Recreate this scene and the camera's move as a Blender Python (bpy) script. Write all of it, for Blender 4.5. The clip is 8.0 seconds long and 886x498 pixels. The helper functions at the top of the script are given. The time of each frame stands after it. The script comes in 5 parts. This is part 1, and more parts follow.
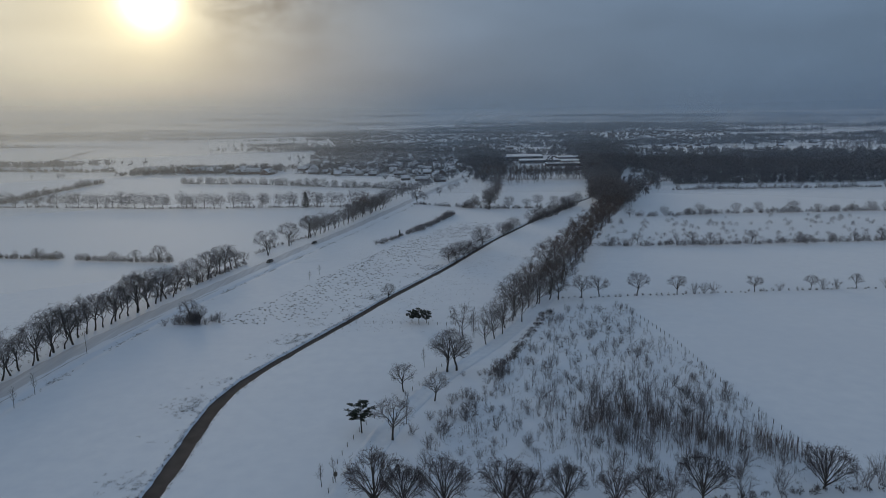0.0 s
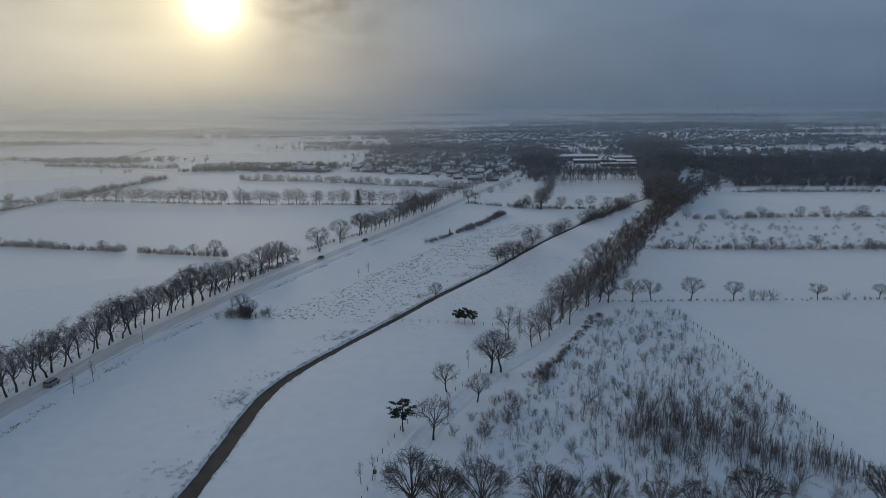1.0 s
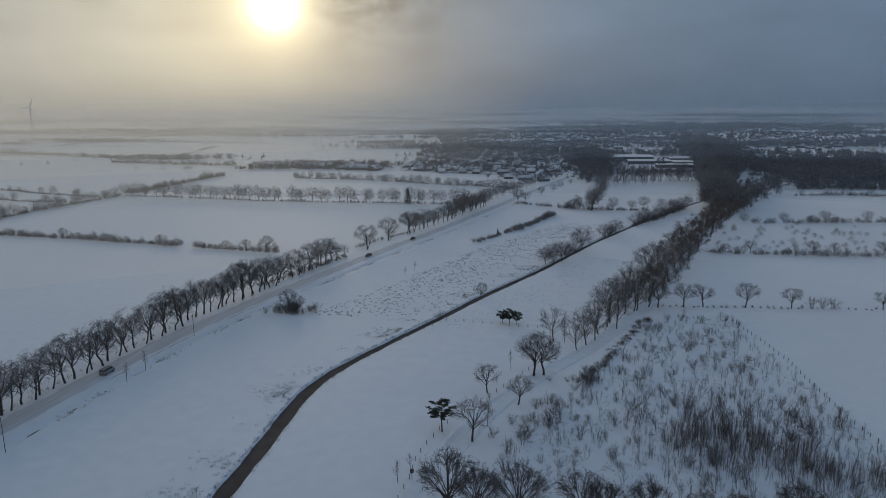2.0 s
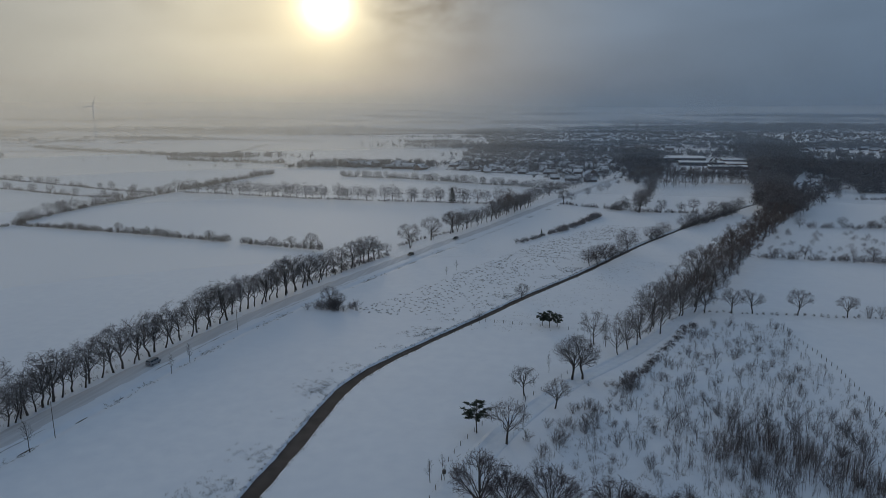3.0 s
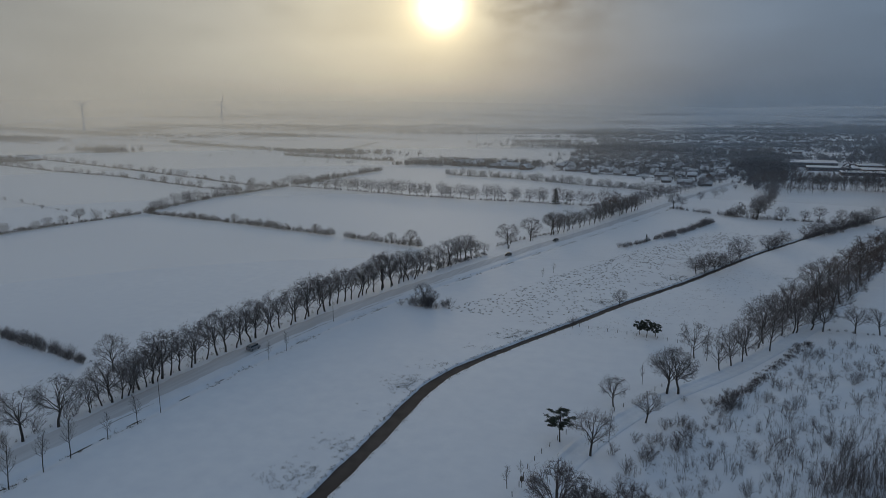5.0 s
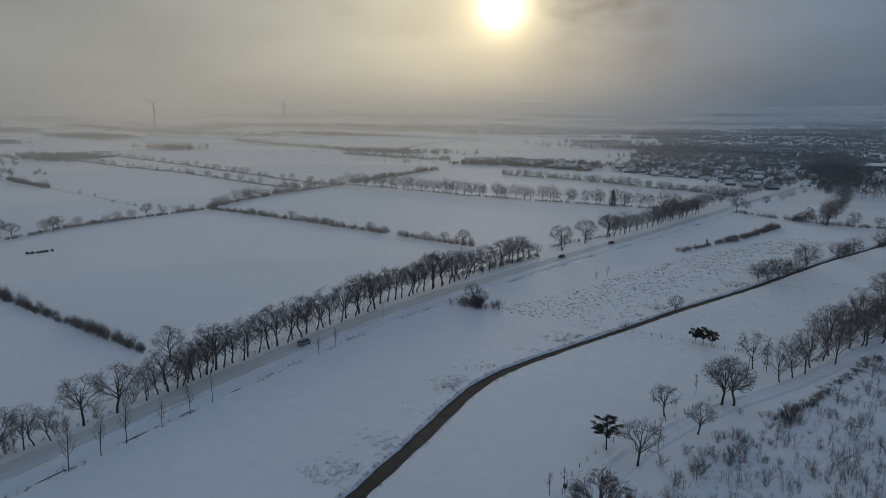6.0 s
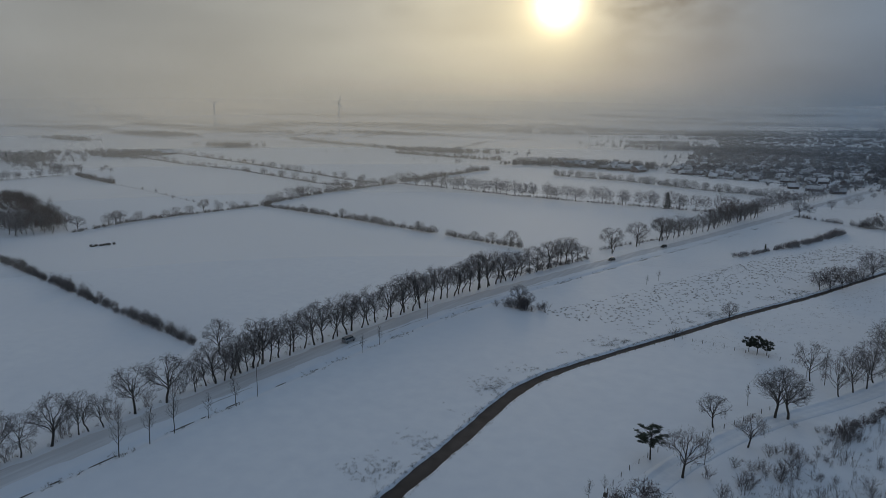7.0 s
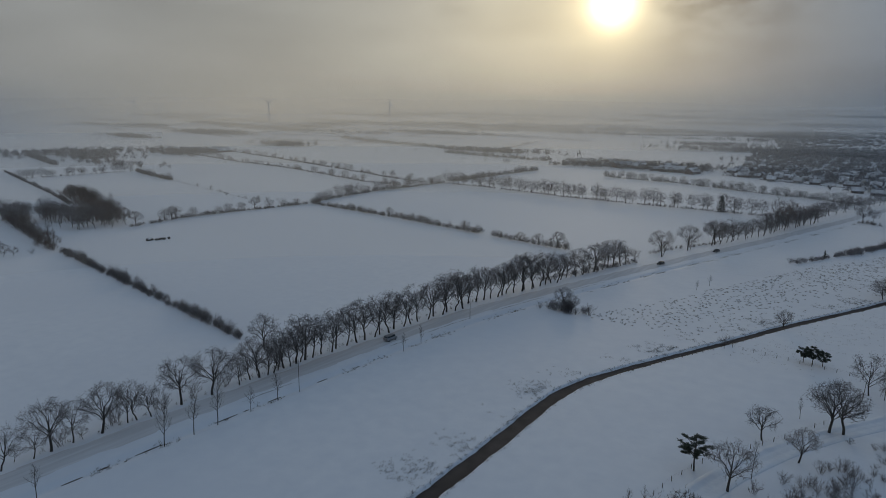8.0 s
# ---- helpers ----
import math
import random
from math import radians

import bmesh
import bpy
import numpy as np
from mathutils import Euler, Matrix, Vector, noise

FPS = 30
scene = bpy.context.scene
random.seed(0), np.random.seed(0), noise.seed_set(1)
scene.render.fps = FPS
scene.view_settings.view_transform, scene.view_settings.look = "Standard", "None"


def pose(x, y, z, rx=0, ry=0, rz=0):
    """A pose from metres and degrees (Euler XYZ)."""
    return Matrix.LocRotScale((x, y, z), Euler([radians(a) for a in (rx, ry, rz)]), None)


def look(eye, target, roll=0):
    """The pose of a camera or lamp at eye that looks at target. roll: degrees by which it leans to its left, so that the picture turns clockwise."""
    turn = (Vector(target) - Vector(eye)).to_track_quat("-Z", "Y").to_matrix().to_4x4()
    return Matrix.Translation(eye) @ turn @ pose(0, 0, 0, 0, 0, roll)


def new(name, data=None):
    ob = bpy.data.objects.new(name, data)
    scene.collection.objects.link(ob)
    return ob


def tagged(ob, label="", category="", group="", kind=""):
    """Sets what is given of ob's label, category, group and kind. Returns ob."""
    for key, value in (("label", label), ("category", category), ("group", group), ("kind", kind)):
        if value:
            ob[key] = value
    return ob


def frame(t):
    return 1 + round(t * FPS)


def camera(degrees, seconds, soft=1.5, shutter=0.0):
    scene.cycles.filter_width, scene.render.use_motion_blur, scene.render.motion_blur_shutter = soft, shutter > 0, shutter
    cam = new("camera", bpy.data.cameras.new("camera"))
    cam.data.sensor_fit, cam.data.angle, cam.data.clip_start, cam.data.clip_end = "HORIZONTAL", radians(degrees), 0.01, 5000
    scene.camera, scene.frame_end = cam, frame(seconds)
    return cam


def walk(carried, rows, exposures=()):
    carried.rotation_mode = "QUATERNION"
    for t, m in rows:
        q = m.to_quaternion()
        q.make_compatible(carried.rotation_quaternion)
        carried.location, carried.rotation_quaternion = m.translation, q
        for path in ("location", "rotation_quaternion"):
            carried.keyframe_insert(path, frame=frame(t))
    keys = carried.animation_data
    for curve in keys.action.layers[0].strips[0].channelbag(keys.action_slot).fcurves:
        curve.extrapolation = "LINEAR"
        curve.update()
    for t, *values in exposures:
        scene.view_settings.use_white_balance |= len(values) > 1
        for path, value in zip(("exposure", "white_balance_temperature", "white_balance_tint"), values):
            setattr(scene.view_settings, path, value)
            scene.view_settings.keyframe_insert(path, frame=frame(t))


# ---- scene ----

# ---------------------------------------------------------------- camera
cam = camera(68.05, 8.0, soft=0.8)
# seconds, eye x y z, yaw (to the left), pitch, roll
PATH = [
    (0.0, 0.008, 0.015, 70.115, 0.000, -11.296, -1.088),
    (0.5, 0.878, 0.667, 70.066, 2.176, -11.299, -0.998),
    (1.0, 1.746, 1.271, 70.011, 4.674, -11.300, -0.907),
    (1.5, 2.607, 1.851, 69.954, 7.007, -11.298, -0.814),
    (3.0, 5.109, 3.628, 69.775, 13.255, -11.289, -0.525),
    (3.5, 5.901, 4.272, 69.718, 15.300, -11.287, -0.425),
    (4.0, 6.664, 4.955, 69.664, 17.740, -11.286, -0.323),
    (4.5, 7.395, 5.676, 69.616, 20.150, -11.287, -0.220),
    (6.0, 9.345, 8.036, 69.513, 27.520, -11.312, 0.098),
    (6.5, 9.900, 8.857, 69.498, 29.970, -11.329, 0.208),
    (7.0, 10.400, 9.669, 69.495, 32.040, -11.352, 0.318),
    (7.5, 10.840, 10.454, 69.506, 33.920, -11.382, 0.431),
    (8.0, 11.217, 11.187, 69.531, 36.310, -11.419, 0.544),
]


def aim(yaw, pitch):
    a, b = radians(yaw), radians(pitch)
    return Vector((-math.sin(a) * math.cos(b), math.cos(a) * math.cos(b), math.sin(b)))


walk(cam, [(t, look((x, y, z), Vector((x, y, z)) + aim(yaw, pitch), roll)) for t, x, y, z, yaw, pitch, roll in PATH], [(0.0, 0.01, 6370, 10), (4.0, -0.11, 6430, 10), (8.0, -0.23, 6470, 10)])

# ---------------------------------------------------------------- sky and sun
SUN_WAY = Vector((-0.382, 0.913, 0.155)).normalized()  # towards the sun
world = bpy.data.worlds.new("winter_sky")
scene.world = world
world.use_nodes = True
wt = world.node_tree
wt.nodes.clear()


def wmath(op, a, b=0.0, c=0.0, clamp=False):
    n = wt.nodes.new("ShaderNodeMath")
    n.operation, n.use_clamp = op, clamp
    for i, v in enumerate((a, b, c)):
        if isinstance(v, (int, float)):
            n.inputs[i].default_value = v
        else:
            wt.links.new(v, n.inputs[i])
    return n.outputs[0]


def wmix(kind, fac, a, b):
    n = wt.nodes.new("ShaderNodeMix")
    n.data_type, n.blend_type = "RGBA", kind
    for socket, v in ((n.inputs[0], fac), (n.inputs[6], a), (n.inputs[7], b)):
        if isinstance(v, (int, float, tuple)):
            socket.default_value = v
        else:
            wt.links.new(v, socket)
    return n.outputs[2]


wcoord = wt.nodes.new("ShaderNodeTexCoord")
way = wcoord.outputs["Generated"]
wsep = wt.nodes.new("ShaderNodeSeparateXYZ")
wt.links.new(way, wsep.inputs[0])
up = wsep.outputs[2]
wdot = wt.nodes.new("ShaderNodeVectorMath")
wdot.operation = "DOT_PRODUCT"
wt.links.new(way, wdot.inputs[0])
wdot.inputs[1].default_value = SUN_WAY
toward = wmath("MAXIMUM", wdot.outputs["Value"], 0.0)
# clouds, drawn out along the horizon
wmap = wt.nodes.new("ShaderNodeMapping")
wmap.inputs["Scale"].default_value = (2.2, 2.2, 7.0)
wt.links.new(way, wmap.inputs[0])
wcloud = wt.nodes.new("ShaderNodeTexNoise")
wcloud.inputs["Scale"].default_value, wcloud.inputs["Detail"].default_value, wcloud.inputs["Roughness"].default_value = 1.6, 5.0, 0.5
wt.links.new(wmap.outputs[0], wcloud.inputs["Vector"])
cloud = wmath("MULTIPLY_ADD", wcloud.outputs[0], 0.70, 0.65)
# overcast layer: darker haze at the horizon, paler above
rise = wmath("MULTIPLY", wmath("MAXIMUM", up, 0.0), 6.0, clamp=True)
wside = wt.nodes.new("ShaderNodeVectorMath")
wside.operation = "DOT_PRODUCT"
wt.links.new(way, wside.inputs[0])
wside.inputs[1].default_value = (SUN_WAY.y, -SUN_WAY.x, 0)
east = wmath("MULTIPLY_ADD", wside.outputs["Value"], 1.3, 0.48, clamp=True)
shade = wmath("MULTIPLY_ADD", wside.outputs["Value"], 2.6, 0.46, clamp=True)
overcast = wmix("MIX", rise, wmix("MIX", east, (0.285, 0.288, 0.274, 1), (0.093, 0.139, 0.204, 1)), wmix("MIX", east, (0.322, 0.324, 0.306, 1), (0.125, 0.184, 0.264, 1)))
overcast = wmix("MIX", wmath("MAXIMUM", up, 0.0), overcast, (0.164, 0.230, 0.325, 1))
overcast = wmix("MULTIPLY", 1.0, overcast, cloud)
# dark shreds of cloud beside and above the sun
wmap_b = wt.nodes.new("ShaderNodeMapping")
wmap_b.inputs["Scale"].default_value = (7.0, 7.0, 15.0)
wt.links.new(way, wmap_b.inputs[0])
wtorn = wt.nodes.new("ShaderNodeTexNoise")
wtorn.inputs["Scale"].default_value, wtorn.inputs["Detail"].default_value, wtorn.inputs["Roughness"].default_value = 1.5, 6.0, 0.6
wt.links.new(wmap_b.outputs[0], wtorn.inputs["Vector"])
torn = wmath("MULTIPLY_ADD", wtorn.outputs[0], 4.0, -1.5, clamp=True)
shreds = 0.0
for turn, height, power, depth in ((7.0, 9.6, 420.0, 0.55), (13.0, 11.0, 260.0, 0.35), (-13.5, 10.2, 900.0, 0.30)):
    a, e = math.atan2(SUN_WAY.x, SUN_WAY.y) + radians(turn), radians(height)
    wlobe = wt.nodes.new("ShaderNodeVectorMath")
    wlobe.operation = "DOT_PRODUCT"
    wt.links.new(way, wlobe.inputs[0])
    wlobe.inputs[1].default_value = (math.sin(a) * math.cos(e), math.cos(a) * math.cos(e), math.sin(e))
    shreds = wmath("MULTIPLY_ADD", wmath("POWER", wmath("MAXIMUM", wlobe.outputs["Value"], 0.0), power), depth, shreds)
cover = wmath("SUBTRACT", 1.0, wmath("MULTIPLY", torn, shreds))
# the sun's glow through the haze
wide = wmath("POWER", toward, 11.0)
middle = wmath("POWER", toward, 55.0)
close = wmath("POWER", toward, 560.0)
disc = wmath("POWER", toward, 3200.0)
low = wmath("MULTIPLY_ADD", wmath("MAXIMUM", up, 0.0), 5.0, 0.45, clamp=True)
glow = wmix("MULTIPLY", 1.0, (0.205, 0.186, 0.124, 1), wmath("MULTIPLY", wmath("MULTIPLY", wide, cloud), wmath("MULTIPLY_ADD", shade, -0.95, 1.30)))
glow = wmix("ADD", 1.0, glow, wmix("MULTIPLY", 1.0, (0.31, 0.262, 0.135, 1), wmath("MULTIPLY", wmath("MULTIPLY", middle, cloud), wmath("MULTIPLY", low, wmath("MULTIPLY_ADD", shade, -0.85, 1.25)))))
glow = wmix("ADD", 1.0, glow, wmix("MULTIPLY", 1.0, (0.62, 0.50, 0.24, 1), wmath("MULTIPLY", close, low)))
glow = wmix("ADD", 1.0, glow, wmix("MULTIPLY", 1.0, (3.0, 2.7, 1.8, 1), disc))
sky = wt.nodes.new("ShaderNodeTexSky")
sky.sky_type = "NISHITA"
sky.sun_disc = False
sky.sun_elevation = math.asin(SUN_WAY.z)
sky.sun_rotation = math.atan2(SUN_WAY.x, SUN_WAY.y)
sky.air_density, sky.dust_density, sky.ozone_density = 1.0, 4.0, 1.0
clear = wmix("MULTIPLY", 1.0, sky.outputs[0], (0.05, 0.05, 0.05, 1))
total = wmix("ADD", 1.0, wmix("MULTIPLY", 1.0, wmix("ADD", 1.0, overcast, glow), cover), wmix("MULTIPLY", 1.0, clear, (0.06, 0.06, 0.06, 1)))
wback = wt.nodes.new("ShaderNodeBackground")
wt.links.new(total, wback.inputs[0])
wback.inputs[1].default_value = 1.0
wout = wt.nodes.new("ShaderNodeOutputWorld")
wt.links.new(wback.outputs[0], wout.inputs[0])

sun = new("sun", bpy.data.lights.new("sun", "SUN"))
sun.data.energy, sun.data.angle, sun.data.color = 0.50, radians(14), (1.0, 0.84, 0.62)
sun.matrix_world = look((0, 0, 300), Vector((0, 0, 300)) - SUN_WAY)
scene.view_settings.exposure = 0.0

# ---------------------------------------------------------------- materials
def material(name, dark, light, scale, rough=0.9, bump=0.0, bump_scale=1.0, detail=5.0, tint=0.0, second=None, second_scale=0.05, metal=0.0, distance=0.1, stretch=None):
    """Two colours mixed by noise in metres; second: a stain colour at a larger scale; tint: spread of brightness from object to object."""
    m = bpy.data.materials.new(name)
    m.use_nodes = True
    t = m.node_tree
    bsdf = t.nodes["Principled BSDF"]
    bsdf.inputs["Roughness"].default_value, bsdf.inputs["Metallic"].default_value = rough, metal
    geo = t.nodes.new("ShaderNodeNewGeometry")
    place = geo.outputs["Position"]
    if stretch:
        drawn = t.nodes.new("ShaderNodeMapping")
        drawn.inputs["Scale"].default_value = stretch
        t.links.new(place, drawn.inputs[0])
        place = drawn.outputs[0]
    noise_a = t.nodes.new("ShaderNodeTexNoise")
    noise_a.inputs["Scale"].default_value, noise_a.inputs["Detail"].default_value = scale, detail
    t.links.new(place, noise_a.inputs["Vector"])
    ramp = t.nodes.new("ShaderNodeValToRGB")
    ramp.color_ramp.elements[0].position, ramp.color_ramp.elements[1].position = 0.3, 0.7
    ramp.color_ramp.elements[0].color, ramp.color_ramp.elements[1].color = (*dark, 1), (*light, 1)
    t.links.new(noise_a.outputs[0], ramp.inputs[0])
    colour = ramp.outputs[0]
    if second:
        noise_b = t.nodes.new("ShaderNodeTexNoise")
        noise_b.inputs["Scale"].default_value, noise_b.inputs["Detail"].default_value = second_scale, 6.0
        t.links.new(place, noise_b.inputs["Vector"])
        fac = t.nodes.new("ShaderNodeMapRange")
        fac.inputs[1].default_value, fac.inputs[2].default_value = 0.42, 0.72
        t.links.new(noise_b.outputs[0], fac.inputs[0])
        mix = t.nodes.new("ShaderNodeMix")
        mix.data_type = "RGBA"
        t.links.new(fac.outputs[0], mix.inputs[0])
        t.links.new(colour, mix.inputs[6])
        mix.inputs[7].default_value = (*second, 1)
        colour = mix.outputs[2]
    if tint:
        info = t.nodes.new("ShaderNodeObjectInfo")
        spread = t.nodes.new("ShaderNodeMapRange")
        spread.inputs[3].default_value, spread.inputs[4].default_value = 1 - tint, 1 + tint
        t.links.new(info.outputs["Random"], spread.inputs[0])
        hsv = t.nodes.new("ShaderNodeHueSaturation")
        t.links.new(colour, hsv.inputs["Color"])
        t.links.new(spread.outputs[0], hsv.inputs["Value"])
        colour = hsv.outputs[0]
    t.links.new(colour, bsdf.inputs["Base Color"])
    if bump:
        noise_c = t.nodes.new("ShaderNodeTexNoise")
        noise_c.inputs["Scale"].default_value, noise_c.inputs["Detail"].default_value = bump_scale, 6.0
        t.links.new(geo.outputs["Position"], noise_c.inputs["Vector"])
        b = t.nodes.new("ShaderNodeBump")
        b.inputs["Strength"].default_value, b.inputs["Distance"].default_value = bump, distance
        t.links.new(noise_c.outputs[0], b.inputs["Height"])
        t.links.new(b.outputs[0], bsdf.inputs["Normal"])
    return m


SNOW = material("snow", (0.735, 0.785, 0.855), (0.805, 0.850, 0.905), 0.25, 0.66, 0.13, 0.6, second=(0.715, 0.765, 0.840), second_scale=0.012, distance=0.25)
SNOW.node_tree.nodes["Principled BSDF"].inputs["Specular IOR Level"].default_value = 0.6
SNOW.node_tree.nodes["Principled BSDF"].inputs["Sheen Weight"].default_value = 0.65
SNOW.node_tree.nodes["Principled BSDF"].inputs["Sheen Roughness"].default_value = 0.45
SNOW_ROOF = material("roof_snow", (0.50, 0.51, 0.53), (0.80, 0.82, 0.85), 0.22, 0.85, 0.2, 1.5, tint=0.3, second=(0.30, 0.29, 0.29), second_scale=0.11)
SNOW_ROAD = material("packed_snow", (0.60, 0.605, 0.625), (0.74, 0.75, 0.77), 0.9, 0.75, 0.3, 1.2, second=(0.60, 0.60, 0.61), second_scale=0.5, stretch=(1.0, 0.06, 1.0))
SNOW_TRACK = material("trodden_snow", (0.70, 0.75, 0.82), (0.78, 0.825, 0.88), 0.5, 0.7, 0.5, 1.0)
WATER = material("peaty_water", (0.068, 0.057, 0.053), (0.112, 0.094, 0.087), 0.22, 0.75, 0.3, 1.5, second=(0.060, 0.051, 0.048), second_scale=0.08)
WATER.node_tree.nodes["Principled BSDF"].inputs["Specular IOR Level"].default_value = 0.12
BANK = material("bank_earth", (0.05, 0.042, 0.035), (0.16, 0.14, 0.12), 0.9, 0.95, 0.6, 3.0)
BARK = material("bark", (0.048, 0.042, 0.037), (0.105, 0.094, 0.082), 2.5, 0.95, 0.6, 8.0, tint=0.25)
TWIG = material("twigs", (0.122, 0.111, 0.109), (0.225, 0.206, 0.199), 0.5, 0.95, tint=0.25)
TWIG_DARK = material("dark_hedge_twigs", (0.108, 0.098, 0.096), (0.208, 0.191, 0.184), 0.4, 0.95, tint=0.2)
TWIG_UMBER = material("umber_twigs", (0.066, 0.055, 0.055), (0.135, 0.114, 0.113), 0.5, 0.95, tint=0.25)
TWIG_RUSSET = material("russet_twigs", (0.105, 0.079, 0.069), (0.185, 0.147, 0.130), 0.5, 0.95, tint=0.25)
TWIG_GREY = material("grey_twigs", (0.130, 0.119, 0.120), (0.245, 0.226, 0.226), 0.5, 0.95, tint=0.3)
# greyer, less brown twig colour for the distant rows
TWIG_FAR = material("far_twigs", (0.085, 0.080, 0.076), (0.20, 0.195, 0.19), 0.35, 0.95, tint=0.2)
NEEDLE = material("pine_needles", (0.030, 0.040, 0.030), (0.070, 0.084, 0.060), 1.2, 0.9, tint=0.2)
WOODLAND = material("woodland", (0.092, 0.088, 0.092), (0.165, 0.157, 0.160), 0.05, 0.95)
GRASS = material("dead_grass", (0.055, 0.045, 0.034), (0.17, 0.14, 0.10), 0.7, 0.95)
BRICK = material("brick_wall", (0.085, 0.058, 0.048), (0.155, 0.108, 0.090), 1.5, 0.9, tint=0.3)
PLASTER_WALL = material("plaster_wall", (0.40, 0.38, 0.35), (0.55, 0.53, 0.50), 0.8, 0.9, tint=0.2)
GLASS = material("window_glass", (0.02, 0.024, 0.03), (0.05, 0.06, 0.07), 0.8, 0.12)
WOOD = material("weathered_wood", (0.05, 0.042, 0.035), (0.13, 0.115, 0.10), 3.0, 0.95, 0.4, 12.0, tint=0.2)
STEEL = material("galvanised_steel", (0.22, 0.23, 0.24), (0.34, 0.35, 0.36), 2.0, 0.5, metal=0.6)
TURBINE_WHITE = material("turbine_white", (0.58, 0.59, 0.60), (0.68, 0.69, 0.70), 0.05, 0.5)
PAINT_DARK = material("dark_car_paint", (0.012, 0.013, 0.016), (0.022, 0.024, 0.028), 3.0, 0.25)
PAINT_GREY = material("silver_car_paint", (0.22, 0.23, 0.24), (0.30, 0.31, 0.32), 3.0, 0.3, metal=0.3)
RUBBER = material("tyre_rubber", (0.012, 0.012, 0.012), (0.025, 0.025, 0.025), 6.0, 0.9)
LAMP_RED = material("tail_light_red", (0.18, 0.01, 0.01), (0.25, 0.015, 0.012), 6.0, 0.3)
LAMP_WHITE = material("headlight_glass", (0.55, 0.55, 0.52), (0.7, 0.7, 0.68), 6.0, 0.15)
WRAP = material("bale_wrap", (0.016, 0.017, 0.018), (0.035, 0.036, 0.038), 2.0, 0.45)

# ---------------------------------------------------------------- plan
rng = np.random.default_rng(7)


def between(ys, table):
    """Linear reading of a table of (y, value)."""
    return np.interp(ys, [a for a, _ in table], [b for _, b in table])


STREAM = [(20, -53), (60, -55), (100, -57), (127, -57.2), (150, -58.8), (164, -58.8), (175, -54.5), (189, -49), (206, -42), (226, -33), (253, -23), (302, 0), (376, 29.5), (441, 60.5), (528, 105), (590, 141), (700, 190)]
ROAD = [(-400, -128), (20, -124.5), (100, -123.3), (140, -121.7), (184, -119), (225, -112), (254, -105.5), (280, -99), (309, -92), (352, -81), (419, -63), (508, -41), (600, -20), (700, 4), (807, 33), (950, 75), (1150, 140)]


def eased(table, step=8.0, turns=3):
    """The table, resampled and rounded off at its corners."""
    ys = np.arange(table[0][0], table[-1][0], step)
    xs = between(ys, table)
    for _ in range(turns):
        xs[1:-1] = (xs[:-2] + 2 * xs[1:-1] + xs[2:]) / 4
    return list(zip(ys.tolist(), xs.tolist()))


STREAM, ROAD = eased(STREAM), eased(ROAD)


def stream_x(y):
    return between(y, STREAM)


def road_x(y):
    return between(y, ROAD)


def relief(x, y):
    """The height of the snow: broad swells and small drifts."""
    z = 0.10 * np.sin(x * 0.031 + 1.3 * np.sin(y * 0.017)) + 0.08 * np.sin(y * 0.043 + x * 0.011)
    z = z + 0.05 * np.sin(x * 0.21 + y * 0.13) * np.sin(y * 0.17 - x * 0.07)
    r = np.hypot(x, y)
    turn = np.degrees(np.arctan2(x, np.maximum(y, 1.0)))
    ridge = 119 * (0.38 + 0.62 * np.exp(-((turn + 21) / 44) ** 4))  # added rise that lifts the far ground to the horizon line, less to both sides
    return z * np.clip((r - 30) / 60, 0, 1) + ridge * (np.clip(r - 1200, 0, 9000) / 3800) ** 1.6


def scrub_share(x, y):
    """How far a place lies inside the overgrown triangle, from 0 to 1."""
    right = 67.5 + (232 - y) * 0.075
    left = between(y, [(108, -14), (137, -3), (162, 8), (182, 21), (230, 40)])
    return np.clip((x - left) / 4, 0, 1) * np.clip((right - x) / 4, 0, 1) * np.clip((y - 112) / 3, 0, 1) * np.clip((237 - y) / 6, 0, 1)


def ground_z(x, y):
    d = np.abs(x - stream_x(y))
    wide = 0.12 * np.sin(y * 0.41) + 0.12 * np.sin(y * 1.13 + 2) + between(y, [(0, 1.0), (150, 0.85), (200, 0.55), (400, 0.6), (600, 0.55)])
    shore = np.clip((d - wide) / 1.3, 0, 1)
    fade = np.clip((640 - y) / 60, 0, 1)
    z = relief(x, y) - 1.5 * (1 - shore) * fade
    # snow lying over brambles and dead weeds
    heaps = np.sin(x * 0.71 + 1.9 * np.sin(y * 0.31)) * np.sin(y * 0.83 + 1.7 * np.sin(x * 0.27)) + 0.6 * np.sin(x * 1.31 + y * 0.57) * np.sin(y * 1.13 - x * 0.41)
    z = z + scrub_share(x, y) * (0.26 * heaps + 0.10 * np.sin(x * 0.23 - y * 0.17))
    # roadside drain
    z = z - 0.45 * np.clip(1.25 - np.abs(x - road_x(y) - 9.2) / 1.6, 0, 1) * np.clip((560 - y) / 40, 0, 1)
    return z


# ---------------------------------------------------------------- mesh tools
def finish(mesh, mats, smooth=False):
    for m in mats if isinstance(mats, (list, tuple)) else [mats]:
        mesh.materials.append(m)
    if smooth:
        mesh.polygons.foreach_set("use_smooth", [True] * len(mesh.polygons))
    mesh.update()
    return mesh


def raw_mesh(name, verts, faces, mats, smooth=False):
    mesh = bpy.data.meshes.new(name)
    mesh.from_pydata(verts, [], faces)
    return finish(mesh, mats, smooth)


